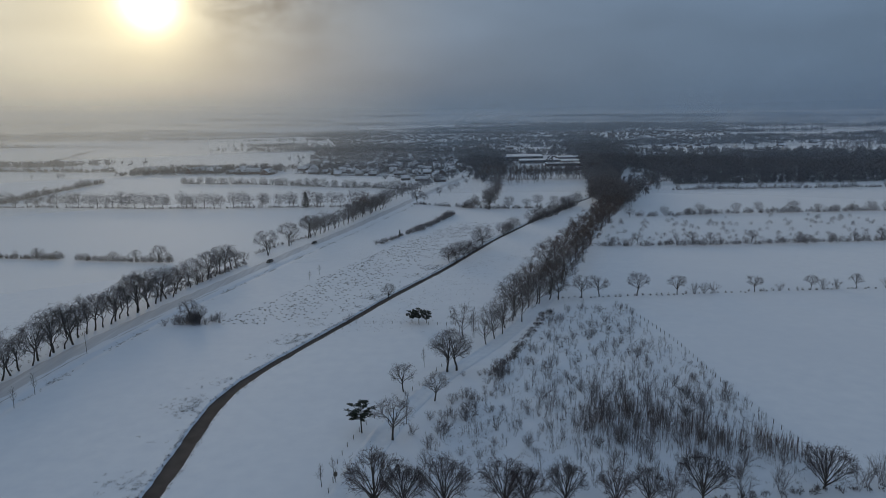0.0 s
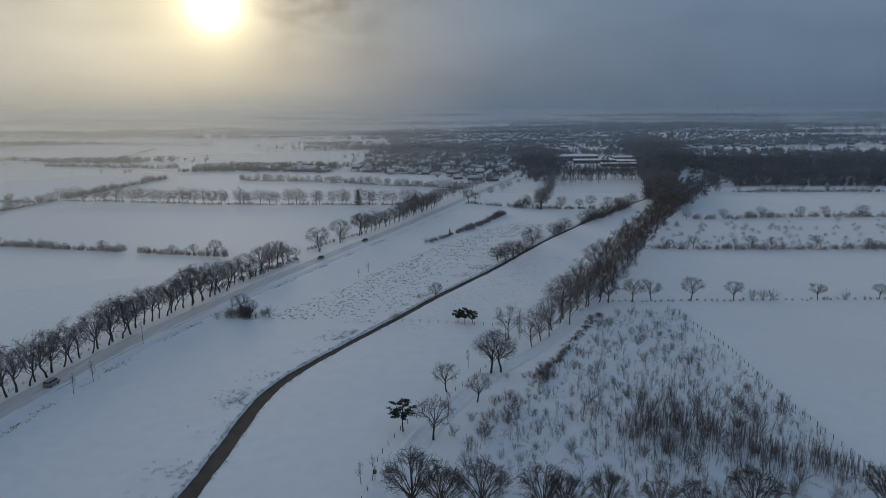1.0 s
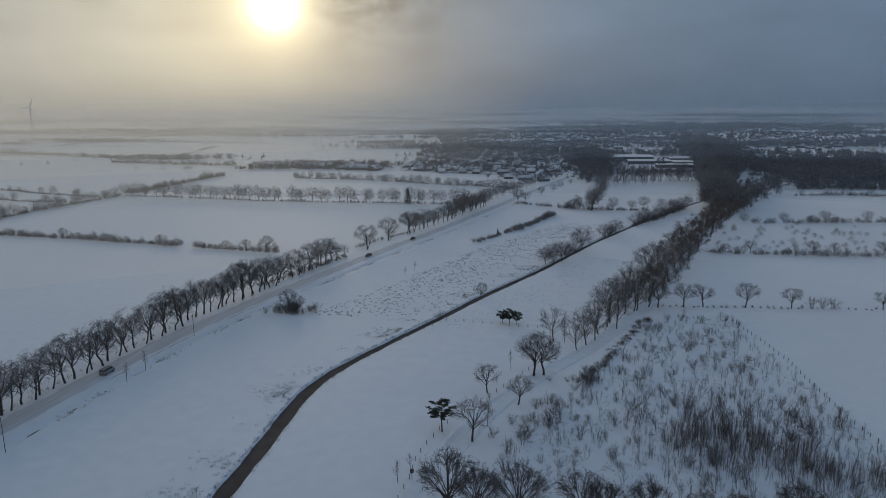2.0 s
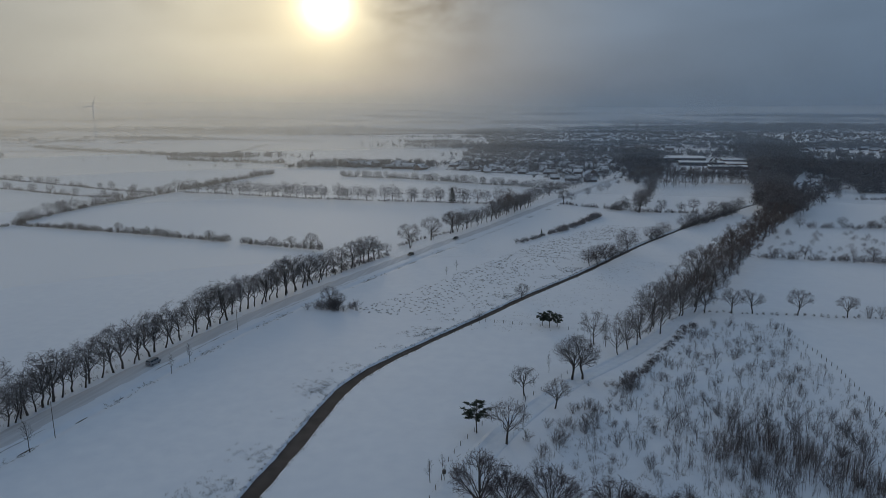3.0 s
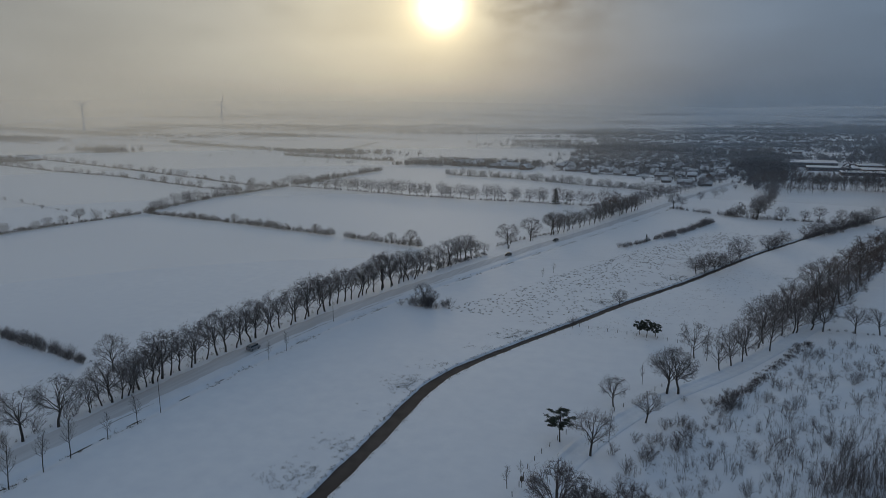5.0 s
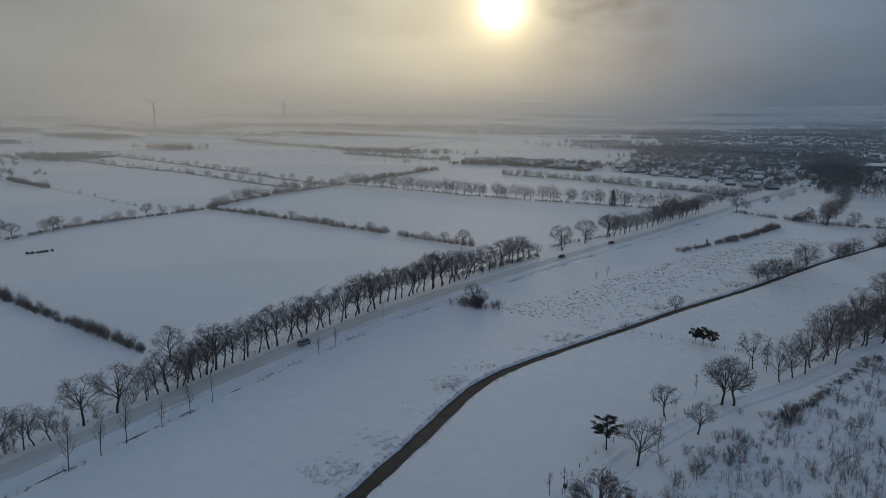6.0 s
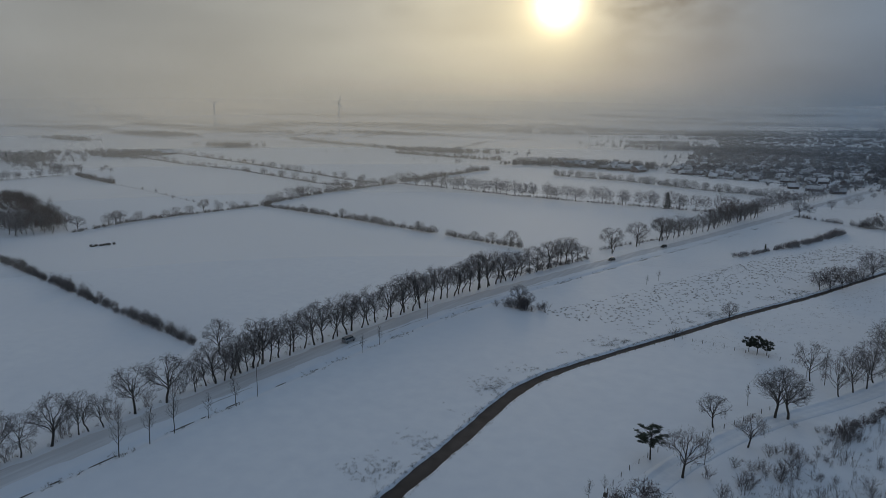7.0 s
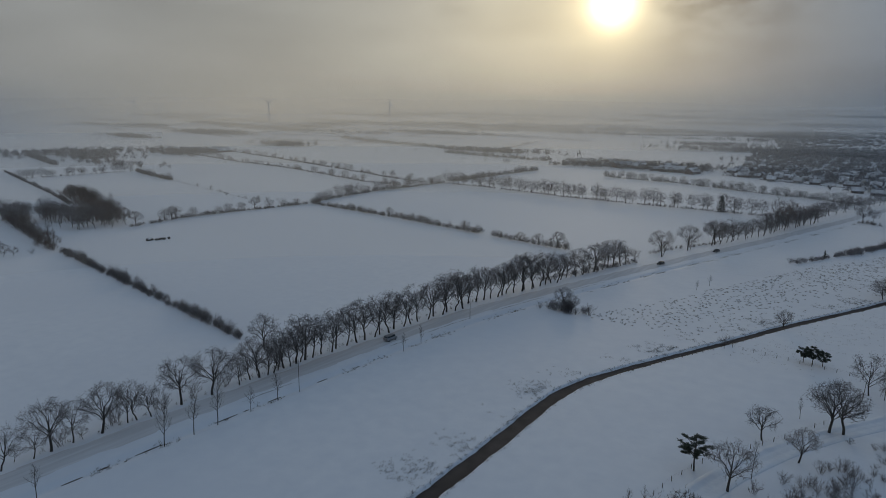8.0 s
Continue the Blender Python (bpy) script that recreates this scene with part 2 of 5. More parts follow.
def part(name, bm, mat, parent, label=""):
    """Links a bmesh or a ready mesh as one mesh object under its thing."""
    if isinstance(bm, bmesh.types.BMesh):
        mesh = bpy.data.meshes.new(name)
        bm.to_mesh(mesh)
        bm.free()
        finish(mesh, mat)
    else:
        mesh = bm
    ob = new(name, mesh)
    ob.parent = parent
    return tagged(ob, label)


def box(bm, lo, hi, bevel=0.0):
    made = bmesh.ops.create_cube(bm, size=1.0)["verts"]
    for v in made:
        v.co = Vector([lo[i] + (v.co[i] + 0.5) * (hi[i] - lo[i]) for i in range(3)])
    if bevel:
        edges = list({e for v in made for e in v.link_edges})
        bmesh.ops.bevel(bm, geom=edges, offset=bevel, segments=2, affect="EDGES", profile=0.6)
    return bm


def spikes(starts, ends, widths):
    """Thin tapering blades from starts to ends: vertices and faces."""
    n = len(starts)
    a = rng.uniform(0, 2 * math.pi, n)
    side = np.stack([np.cos(a), np.sin(a), 0.25 * rng.normal(size=n)], 1) * (np.asarray(widths) * 0.5)[:, None]
    verts = np.stack([starts - side, starts + side, ends], 1).reshape(-1, 3)
    faces = np.arange(3 * n).reshape(n, 3)
    return verts, faces


def flecks(middles, sizes):
    """Short slivers of twig, most of them pointing upwards: vertices and faces."""
    n = len(middles)
    out = rng.normal(size=(n, 3)) + np.array([0, 0, 0.6])
    out /= np.linalg.norm(out, axis=1)[:, None]
    side = np.cross(out, rng.normal(size=(n, 3)))
    side /= np.maximum(np.linalg.norm(side, axis=1), 1e-3)[:, None]
    long, thin = out * (np.asarray(sizes) * 0.8)[:, None], side * (np.asarray(sizes) * rng.uniform(0.16, 0.34, n))[:, None]
    verts = np.stack([middles - long * 0.9 - thin * 0.4, middles - long * 0.2 + thin, middles + long], 1).reshape(-1, 3)
    return verts, np.arange(3 * n).reshape(n, 3)


GOLD = (1 + 5 ** 0.5) / 2
LUMP = np.array([(-1, GOLD, 0), (1, GOLD, 0), (-1, -GOLD, 0), (1, -GOLD, 0), (0, -1, GOLD), (0, 1, GOLD), (0, -1, -GOLD), (0, 1, -GOLD), (GOLD, 0, -1), (GOLD, 0, 1), (-GOLD, 0, -1), (-GOLD, 0, 1)]) / math.sqrt(1 + GOLD * GOLD)
LUMP_FACES = np.array([(0, 11, 5), (0, 5, 1), (0, 1, 7), (0, 7, 10), (0, 10, 11), (1, 5, 9), (5, 11, 4), (11, 10, 2), (10, 7, 6), (7, 1, 8), (3, 9, 4), (3, 4, 2), (3, 2, 6), (3, 6, 8), (3, 8, 9), (4, 9, 5), (2, 4, 11), (6, 2, 10), (8, 6, 7), (9, 8, 1)])


def lumps_of(middles, wide, tall):
    """The close-grown inner mass of each crown: an uneven lump."""
    n = len(middles)
    grow_by = rng.uniform(0.35, 1.0, (n, 12, 1))
    verts = middles[:, None, :] + LUMP[None] * grow_by * np.stack([wide, wide, tall], 1)[:, None, :]
    faces = LUMP_FACES[None] + 12 * np.arange(n)[:, None, None]
    return verts.reshape(-1, 3), faces.reshape(-1, 3)


def brush_trees(xs, ys, hs, twigs, low=0.3, spread=0.32, width=0.12, lean=0.05, fuzz=0.0, core=0.0):
    """Many leafless trees or bushes: a stem each and a crown of twigs on an uneven ellipsoid. fuzz: how densely slivers fill a rounded head instead; core: the size of its close inner mass."""
    n = len(xs)
    base = np.stack([xs, ys, ground_z(xs, ys) - 0.15], 1)
    tilt = rng.normal(scale=lean, size=(n, 2)) * hs[:, None]
    top = base + np.stack([tilt[:, 0], tilt[:, 1], hs * 0.82], 1)
    v1, f1 = spikes(base, top, np.maximum(hs * (0.014 if fuzz else 0.009), width * (0.4 if fuzz else 0.8)))
    k = np.repeat(np.arange(n), twigs)
    s = low * rng.uniform(0.5, 1.0, len(k)) + (0.78 - low) * rng.uniform(0, 1, len(k)) ** 0.8 * (low < 0.9)
    start = base[k] + (top - base)[k] * s[:, None]
    a = rng.uniform(0, 2 * math.pi, len(k))
    u = rng.uniform(-0.55, 1.0, len(k))
    r = np.sqrt(np.clip(1 - u * u, 0, 1)) * rng.uniform(0.45, 1.08, len(k))
    h = hs[k]
    lumps = 1 + 0.22 * np.sin(3 * a + k * 1.7)
    end = np.stack([base[k, 0] + tilt[k, 0] + np.cos(a) * r * spread * h * lumps, base[k, 1] + tilt[k, 1] + np.sin(a) * r * spread * h * lumps,
                    base[k, 2] + h * (low + (1 - low) * (0.40 + 0.58 * u * rng.uniform(0.75, 1.05, len(k))))], 1)
    if fuzz:  # a rounded head of fine scraps in place of long twigs from the stem
        heart = base[k] + np.stack([tilt[k, 0], tilt[k, 1], h * (low + (1 - low) * 0.47)], 1)
        spot = heart + (end - heart) * rng.uniform(0.15, 1.0, len(k))[:, None] ** 0.5
        spot[:, 2] = np.clip(spot[:, 2], base[k, 2] + 0.1, base[k, 2] + h)
        v2, f2 = flecks(spot, fuzz * h * math.sqrt(4 * spread / twigs) * rng.uniform(0.7, 1.3, len(k)))
        if not core:
            return np.concatenate([v1, v2]), np.concatenate([f1, f2 + len(v1)])
        heart = base + np.stack([tilt[:, 0], tilt[:, 1], hs * (low + (1 - low) * 0.50)], 1)
        v3, f3 = lumps_of(heart, hs * spread * core, hs * (1 - low) * 0.5 * core)
        return np.concatenate([v1, v2, v3]), np.concatenate([f1, f2 + len(v1), f3 + len(v1) + len(v2)])
    v2, f2 = spikes(start, end, width * rng.uniform(0.8, 1.7, len(k)))
    return np.concatenate([v1, v2]), np.concatenate([f1, f2 + len(v1)])


def stuff(name, pieces, mats, label, category, parent=None):
    """Joins (verts, faces) pieces into one object of what nobody could count."""
    verts, faces, off = [], [], 0
    for v, f in pieces:
        verts.append(v)
        faces.append(f + off)
        off += len(v)
    ob = new(name, raw_mesh(name, np.concatenate(verts).tolist(), np.concatenate(faces).tolist(), mats))
    ob.parent = parent
    return tagged(ob, label, category, kind="stuff")


def along(points, step, jitter=0.0):
    """Places about every step metres on a broken line."""
    p = np.array(points, float)
    seg = np.hypot(*(p[1:] - p[:-1]).T)
    run = np.concatenate([[0], np.cumsum(seg)])
    s = np.arange(0, run[-1], step)
    s = s + rng.uniform(-0.4, 0.4, len(s)) * step
    x, y = np.interp(s, run, p[:, 0]), np.interp(s, run, p[:, 1])
    return x + rng.normal(scale=jitter, size=len(s)), y + rng.normal(scale=jitter, size=len(s))


# ---------------------------------------------------------------- ground
def grid_mesh(name, xs_of, ys, zs_of, mats):
    """A sheet: for each y a row of x places."""
    rows = [xs_of(y) for y in ys]
    X = np.array(rows)
    Y = np.repeat(np.array(ys)[:, None], X.shape[1], 1)
    Z = zs_of(X, Y)
    n, m = X.shape
    verts = np.stack([X, Y, Z], -1).reshape(-1, 3).tolist()
    i = np.arange(n * m).reshape(n, m)
    faces = np.stack([i[:-1, :-1], i[:-1, 1:], i[1:, 1:], i[1:, :-1]], -1).reshape(-1, 4).tolist()
    return raw_mesh(name, verts, faces, mats, True)


def spaced(*runs):
    out = []
    for a, b, step in runs:
        out += np.arange(a, b, step).tolist()
    return out


side = spaced((0, 6, 0.4), (6, 40, 1.7), (40, 136, 1.6), (136, 300, 8.0), (300, 1000, 40.0), (1000, 6001, 500.0))
west_side = spaced((0, 6, 0.4), (6, 46, 1.6), (46, 92, 0.8), (92, 110, 2.0), (110, 300, 6.0), (300, 1000, 40.0), (1000, 6001, 500.0))
offsets = np.array([-d for d in west_side[:0:-1]] + side)
rows_y = spaced((-5000, -400, 400), (-400, 40, 40), (40, 330, 2.4), (330, 640, 5.0), (640, 1200, 25), (1200, 2400, 100), (2400, 7001, 400))
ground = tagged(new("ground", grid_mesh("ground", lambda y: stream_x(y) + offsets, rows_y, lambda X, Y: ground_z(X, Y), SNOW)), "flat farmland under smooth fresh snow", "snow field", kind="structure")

wy = spaced((10, 640, 3.0))
water = tagged(new("water", grid_mesh("water", lambda y: stream_x(y) + np.linspace(-4.2, 4.2, 5), wy, lambda X, Y: 0 * X - 0.55, WATER)), "brown peaty water of a narrow winding stream", "stream", kind="structure")

ry = spaced((-300, 40, 10.0), (40, 330, 2.0), (330, 900, 6.0))
road = tagged(new("road", grid_mesh("road", lambda y: road_x(y) + np.linspace(-4.2, 4.2, 15), ry, lambda X, Y: relief(X, Y) + 0.07 - 0.03 * np.abs(X - road_x(Y)) / 3.6 - 0.2 * np.clip(np.abs(X - road_x(Y)) - 3.3 + 0.35 * np.sin(Y * 0.31 + X) + 0.2 * np.sin(Y * 0.83), 0, 1), SNOW_ROAD)), "country road covered in grey packed snow", "road", kind="structure")
TRACK = eased([(60, -24), (113, -20), (138, -15), (162, -5.5), (178, 3.5), (191, 13.5), (248, 41), (295, 58), (380, 86), (468, 121), (540, 150)])


def track_z(X, Y):
    """Two wheel ruts between low uneven snow banks."""
    d = np.abs(X - between(Y, TRACK))
    bank = np.where(X < between(Y, TRACK), 0.8, 0.35) * np.clip(0.16 + 0.13 * np.sin(Y * 0.23 + X) + 0.10 * np.sin(Y * 0.61 + 2 * X), 0, 1) * np.exp(-((d - 2.2) / 0.7) ** 2)
    rut = -0.10 * np.exp(-((d - 0.8) / 0.28) ** 2)
    return ground_z(X, Y) + np.where(d > 3.3, -0.12, 0.06 + bank + rut * 0.3)


track = tagged(new("path", grid_mesh("path", lambda y: between(y, TRACK) + np.linspace(-3.4, 3.4, 29), spaced((62, 300, 1.5), (300, 536, 3.0)), track_z, SNOW_TRACK)), "snowy farm track with trodden wheel ruts", "track", kind="structure")

# ---------------------------------------------------------------- trees
class Limbs:
    """Collects tapered tubes and blades of one tree."""

    def __init__(self):
        self.verts, self.faces = [], []

    def tube(self, points, radii, sides):
        start = len(self.verts)
        for i, (p, r) in enumerate(zip(points, radii)):
            d = (points[min(i + 1, len(points) - 1)] - points[max(i - 1, 0)]).normalized()
            a = d.orthogonal().normalized()
            b = d.cross(a)
            for k in range(sides):
                w = 2 * math.pi * k / sides
                self.verts.append(tuple(p + (a * math.cos(w) + b * math.sin(w)) * r))
        for i in range(len(points) - 1):
            for k in range(sides):
                j = start + i * sides
                self.faces.append((j + k, j + (k + 1) % sides, j + sides + (k + 1) % sides, j + sides + k))

    def blade(self, p, q, w):
        s = (q - p).cross(Vector((random.gauss(0, 1), random.gauss(0, 1), random.gauss(0, 1))))
        s = s.normalized() * w * 0.5 if s.length > 1e-6 else Vector((w * 0.5, 0, 0))
        n = len(self.verts)
        self.verts += [tuple(p - s), tuple(p + s), tuple(q)]
        self.faces.append((n, n + 1, n + 2))

    def mesh(self, name, mat):
        return raw_mesh(name, self.verts, self.faces, mat, True)


def unit(a=0.0):
    return Vector((random.gauss(0, 1), random.gauss(0, 1), random.gauss(0, 1))).normalized()


def grow(limbs, crown, p, d, length, r, level, spec):
    """One branch with its offspring. Levels: 0 trunk, 1 limbs, 2 branches, 3 twigs."""
    steps = (5, 4, 3, 2)[level]
    pts, rad, q, way_on = [p.copy()], [r], p.copy(), d.copy()
    for i in range(steps):
        way_on = (way_on + unit() * spec["wander"][level] + Vector((0, 0, spec["lift"][level]))).normalized()
        q = q + way_on * (length / steps)
        pts.append(q.copy())
        rad.append(r * (1 - (i + 1) / steps * (0.55 if level == 0 else 0.75)))
    if level == 0:
        limbs.tube([pts[0] - Vector((0, 0, 0.3))] + pts, [r * 1.35] + rad, 7)
    elif level == 1:
        limbs.tube(pts, rad, 5)
    elif level == 2:
        crown.tube(pts, rad, 3)
    else:
        crown.blade(pts[0], pts[1], spec["twig"])
        crown.blade(pts[1], pts[2], spec["twig"] * 0.7)
    if level == 3:
        for k in range(spec["kids"][3]):
            a = pts[1] if k % 2 else pts[0].lerp(pts[1], random.random())
            e = (way_on + unit() * 0.9 + Vector((0, 0, 0.15))).normalized()
            crown.blade(a, a + e * length * random.uniform(0.35, 0.75), spec["twig"] * 0.6)
        return
    count = spec["kids"][level]
    first = spec["first"][level]
    turn = random.uniform(0, 2 * math.pi)
    for k in range(count):
        s = first + (1 - first) * (k + random.random() * 0.8) / count
        f = min(s, 0.999) * steps
        i = int(f)
        at = pts[i].lerp(pts[i + 1], f - i)
        ax = (pts[i + 1] - pts[i]).normalized()
        turn += 2.4 + random.gauss(0, 0.35)
        o = ax.orthogonal().normalized()
        o = Matrix.Rotation(turn, 3, ax) @ o
        angle = radians(spec["angle"][level]) * random.uniform(0.75, 1.2) * (1.15 - 0.45 * s)
        e = (ax * math.cos(angle) + o * math.sin(angle)).normalized()
        keep = spec["ratio"][level] * random.uniform(0.75, 1.15) * (1.0 - spec["taper"][level] * (s - first) / max(1 - first, 0.01))
        grow(limbs, crown, at, e, length * keep, max(rad[i] * 0.55, 0.012), level + 1, spec)


SPECS = {
    # slim young tree
    "young": dict(trunk=0.88, r=0.009, lean=0.04, wander=(0.06, 0.18, 0.2, 0.3), lift=(0.05, 0.30, 0.2, 0.1), kids=(11, 6, 4, 2), first=(0.30, 0.2, 0.2), angle=(44, 42, 40), ratio=(0.32, 0.50, 0.50), taper=(0.5, 0.4, 0.4), twig=0.036),
}
# crown: half-width, middle, half-height; stem: radius, bend; height of the fork; arch of the limbs; limbs, branches, twigs, twiglets; widths; spread of the branches, wander
CROWNS = {
    "oak": dict(tight=0.60, shake=0.024, wide=0.51, mid=0.61, tall=0.39, r=0.023, bend=0.05, clear=0.24, arch=0.09, counts=(8, 8, 7, 5), twig=0.0043, low=-0.45),
    "broad": dict(tight=0.40, shake=0.013, wide=0.58, mid=0.52, tall=0.48, r=0.023, bend=0.03, clear=0.07, arch=0.02, counts=(15, 8, 7, 3), twig=0.0062, low=0.0),
    "roadside_oak": dict(tight=0.58, shake=0.026, wide=0.46, mid=0.60, tall=0.40, r=0.0165, bend=0.07, clear=0.22, arch=0.07, counts=(7, 7, 7, 4), twig=0.0039, low=-0.5),
    "alder": dict(tight=0.48, shake=0.018, wide=0.45, mid=0.58, tall=0.42, r=0.0145, bend=0.04, clear=0.17, arch=-0.03, counts=(9, 6, 7, 3), twig=0.0046, low=-0.5),
    "thin": dict(tight=0.55, shake=0.02, wide=0.38, mid=0.56, tall=0.44, r=0.012, bend=0.05, clear=0.16, arch=-0.02, counts=(6, 5, 6, 2), twig=0.0120, low=-0.6),
    "far": dict(tight=0.62, shake=0.02, wide=0.50, mid=0.58, tall=0.42, r=0.016, bend=0.05, clear=0.17, arch=0.04, counts=(6, 2, 3, 1), twig=0.0240, low=-0.6, fill=340),
    "round": dict(tight=0.60, shake=0.022, wide=0.52, mid=0.58, tall=0.42, r=0.019, bend=0.05, clear=0.18, arch=0.05, counts=(8, 5, 5, 2), twig=0.0072, low=-0.55, fill=430),
    "bank": dict(tight=0.60, shake=0.022, wide=0.55, mid=0.58, tall=0.42, r=0.019, bend=0.05, clear=0.13, arch=0.05, counts=(8, 5, 5, 2), twig=0.0105, low=-0.55, fill=850),
}


def bare_tree(kind, seed, mat):
    """Trunk and crown meshes of a leafless tree one metre tall, scaled when planted: limbs fan out to a lumpy rounded crown."""
    random.seed(seed)
    limbs, crown = Limbs(), Limbs()
    if kind in SPECS:
        spec = SPECS[kind]
        a = random.uniform(0, 2 * math.pi)
        grow(limbs, crown, Vector((0, 0, 0)), Vector((math.cos(a) * spec["lean"], math.sin(a) * spec["lean"], 1)).normalized(), 10 * spec["trunk"], 10 * spec["r"], 0, spec)
        s = 1.0 / max(v[2] for v in crown.verts)
        for l in (limbs, crown):
            l.verts = [(x * s, y * s, z * s) for x, y, z in l.verts]
        return [("trunk", limbs.mesh(kind + "_trunk", BARK)), ("crown", crown.mesh(kind + "_crown", mat))]
    c = CROWNS[kind]
    a = random.uniform(0, 2 * math.pi)
    off = Vector((math.cos(a), math.sin(a), 0)) * c["bend"]
    middle = Vector((0, 0, c["mid"])) + off * 1.2
    waves = [(random.uniform(0, 6.28), random.uniform(0, 6.28), random.uniform(0.04, 0.13)) for _ in range(3)]

    def edge(d, f):
        """The point at the fraction f of the way to the crown's outline."""
        w = math.atan2(d.y, d.x)
        lump = 1 + sum(k * math.sin((i + 2) * w + p) * math.cos((i + 1) * 2 * d.z + q) for i, (p, q, k) in enumerate(waves))
        return middle + Vector((d.x * c["wide"], d.y * c["wide"], d.z * c["tall"])) * (f * lump)

    fork = off + unit() * 0.012 + Vector((0, 0, c["clear"]))
    head = middle + Vector((0, 0, c["tall"] * 0.25)) + unit() * 0.05
    stem = [Vector((0, 0, -0.03)), Vector((0, 0, 0.01)), off * 0.35 + unit() * 0.016 + Vector((0, 0, c["clear"] * 0.5)), fork, fork.lerp(head, 0.5) + unit() * 0.025, head]
    limbs.tube(stem, [c["r"] * 1.5, c["r"] * 1.15, c["r"] * 0.95, c["r"] * 0.85, c["r"] * 0.45, c["r"] * 0.15], 7)
    n1, n2, n3, n4 = c["counts"]

    def on(pts, f):
        f = min(f, 0.999) * (len(pts) - 1)
        return pts[int(f)].lerp(pts[int(f) + 1], f - int(f))

    def bough(p, q, arch, steps, shake):
        """A bent path from p to q that bows upwards by arch."""
        m = p.lerp(q, 0.5) + Vector((0, 0, arch))
        path = [p.lerp(m, i / steps).lerp(m.lerp(q, i / steps), i / steps) for i in range(steps + 1)]
        return [v if i in (0, steps) else v + unit() * shake for i, v in enumerate(path)]

    for i in range(n1):
        u = c["low"] + (0.97 - c["low"]) * (i + random.random()) / n1
        w = i * 2.4 + random.uniform(-0.4, 0.4)
        d1 = Vector((math.sqrt(max(0, 1 - u * u)) * math.cos(w), math.sqrt(max(0, 1 - u * u)) * math.sin(w), u))
        start = on(stem[3:], 0.6 * (i / n1) ** 1.5 * random.uniform(0.5, 1.0))
        limb = bough(start, edge(d1, random.uniform(0.62, 0.82)), c["arch"] * random.uniform(0.5, 1.5), 5, c["shake"])
        limbs.tube(limb, [c["r"] * k for k in (0.50, 0.40, 0.31, 0.23, 0.16, 0.08)], 3 if kind in ("far", "thin") else 5)
        for _ in range(n2):
            d2 = (d1 + unit() * c["tight"]).normalized()
            s2 = on(limb, random.uniform(0.22, 1.0))
            branch = bough(s2, edge(d2, random.uniform(0.72, 0.96)), random.uniform(-0.02, 0.05), 3, c["shake"] * 0.8)
            crown.tube(branch, [c["r"] * k for k in (0.15, 0.11, 0.075, 0.04)], 3)
            for _ in range(n3):
                d3 = (d2 + unit() * c["tight"] * 0.65).normalized()
                s3 = on(branch, random.uniform(0.15, 1.0))
                p3 = edge(d3, random.uniform(0.60, 1.0))
                if (p3 - s3).length > 0.14:
                    p3 = s3 + (p3 - s3).normalized() * 0.14
                m3 = s3.lerp(p3, 0.55) + unit() * 0.012
                crown.blade(s3, m3, c["twig"] * 1.3)
                crown.blade(s3.lerp(m3, 0.85), p3, c["twig"])
                for _ in range(n4):
                    s4 = s3.lerp(m3, random.uniform(0.3, 1.0)) if random.random() < 0.5 else m3.lerp(p3, random.random())
                    e4 = ((p3 - s3).normalized() + unit() * 0.85 + Vector((0, 0, 0.12))).normalized()
                    crown.blade(s4, s4 + e4 * random.uniform(0.03, 0.065), c["twig"] * 0.8)
    for _ in range(c.get("fill", 0)):  # short twigs all through a rounded head
        d = unit()
        d.z = max(d.z, -0.75)
        p = edge(d, random.uniform(0.05, 1.0) ** 0.45)
        e = (d * 0.7 + unit() * 0.8 + Vector((0, 0, 0.4))).normalized()
        crown.blade(p - e * 0.03, p + e * random.uniform(0.04, 0.09), c["twig"])
    return [("trunk", limbs.mesh(kind + "_trunk", BARK)), ("crown", crown.mesh(kind + "_crown", mat))]


def bush(seed, mat, stems=9, twigs=16, wide=0.55, fine=0.0055):
    """A many-stemmed leafless bush one metre tall."""
    random.seed(seed)
    limbs, crown = Limbs(), Limbs()
    for _ in range(stems):
        a, w = random.uniform(0, 2 * math.pi), random.uniform(0.05, 1) ** 0.7 * wide
        p = Vector((random.gauss(0, 0.08), random.gauss(0, 0.08), -0.06))
        q = Vector((math.cos(a) * w, math.sin(a) * w, random.uniform(0.72, 1.0) * (1 - 0.45 * (w / wide) ** 2)))
        m = p.lerp(q, 0.5) + Vector((0, 0, 0.10)) + unit() * 0.04
        root = len(limbs.verts)
        if root:
            limbs.faces.append((root - 9, root - 8, root + 1, root))
        limbs.tube([p, m, q], [0.006, 0.0045, 0.002], 3)
        for _ in range(twigs):
            f = random.uniform(0.25, 1)
            at = p.lerp(m, f * 2) if f < 0.5 else m.lerp(q, f * 2 - 1)
            e = ((q - p).normalized() + unit() * 0.9).normalized()
            crown.blade(at, at + (e + Vector((0, 0, 0.35))) * random.uniform(0.10, 0.24), fine)
    return [("stem", limbs.mesh("bush_stem", mat)), ("crown", crown.mesh("bush_crown", mat))]


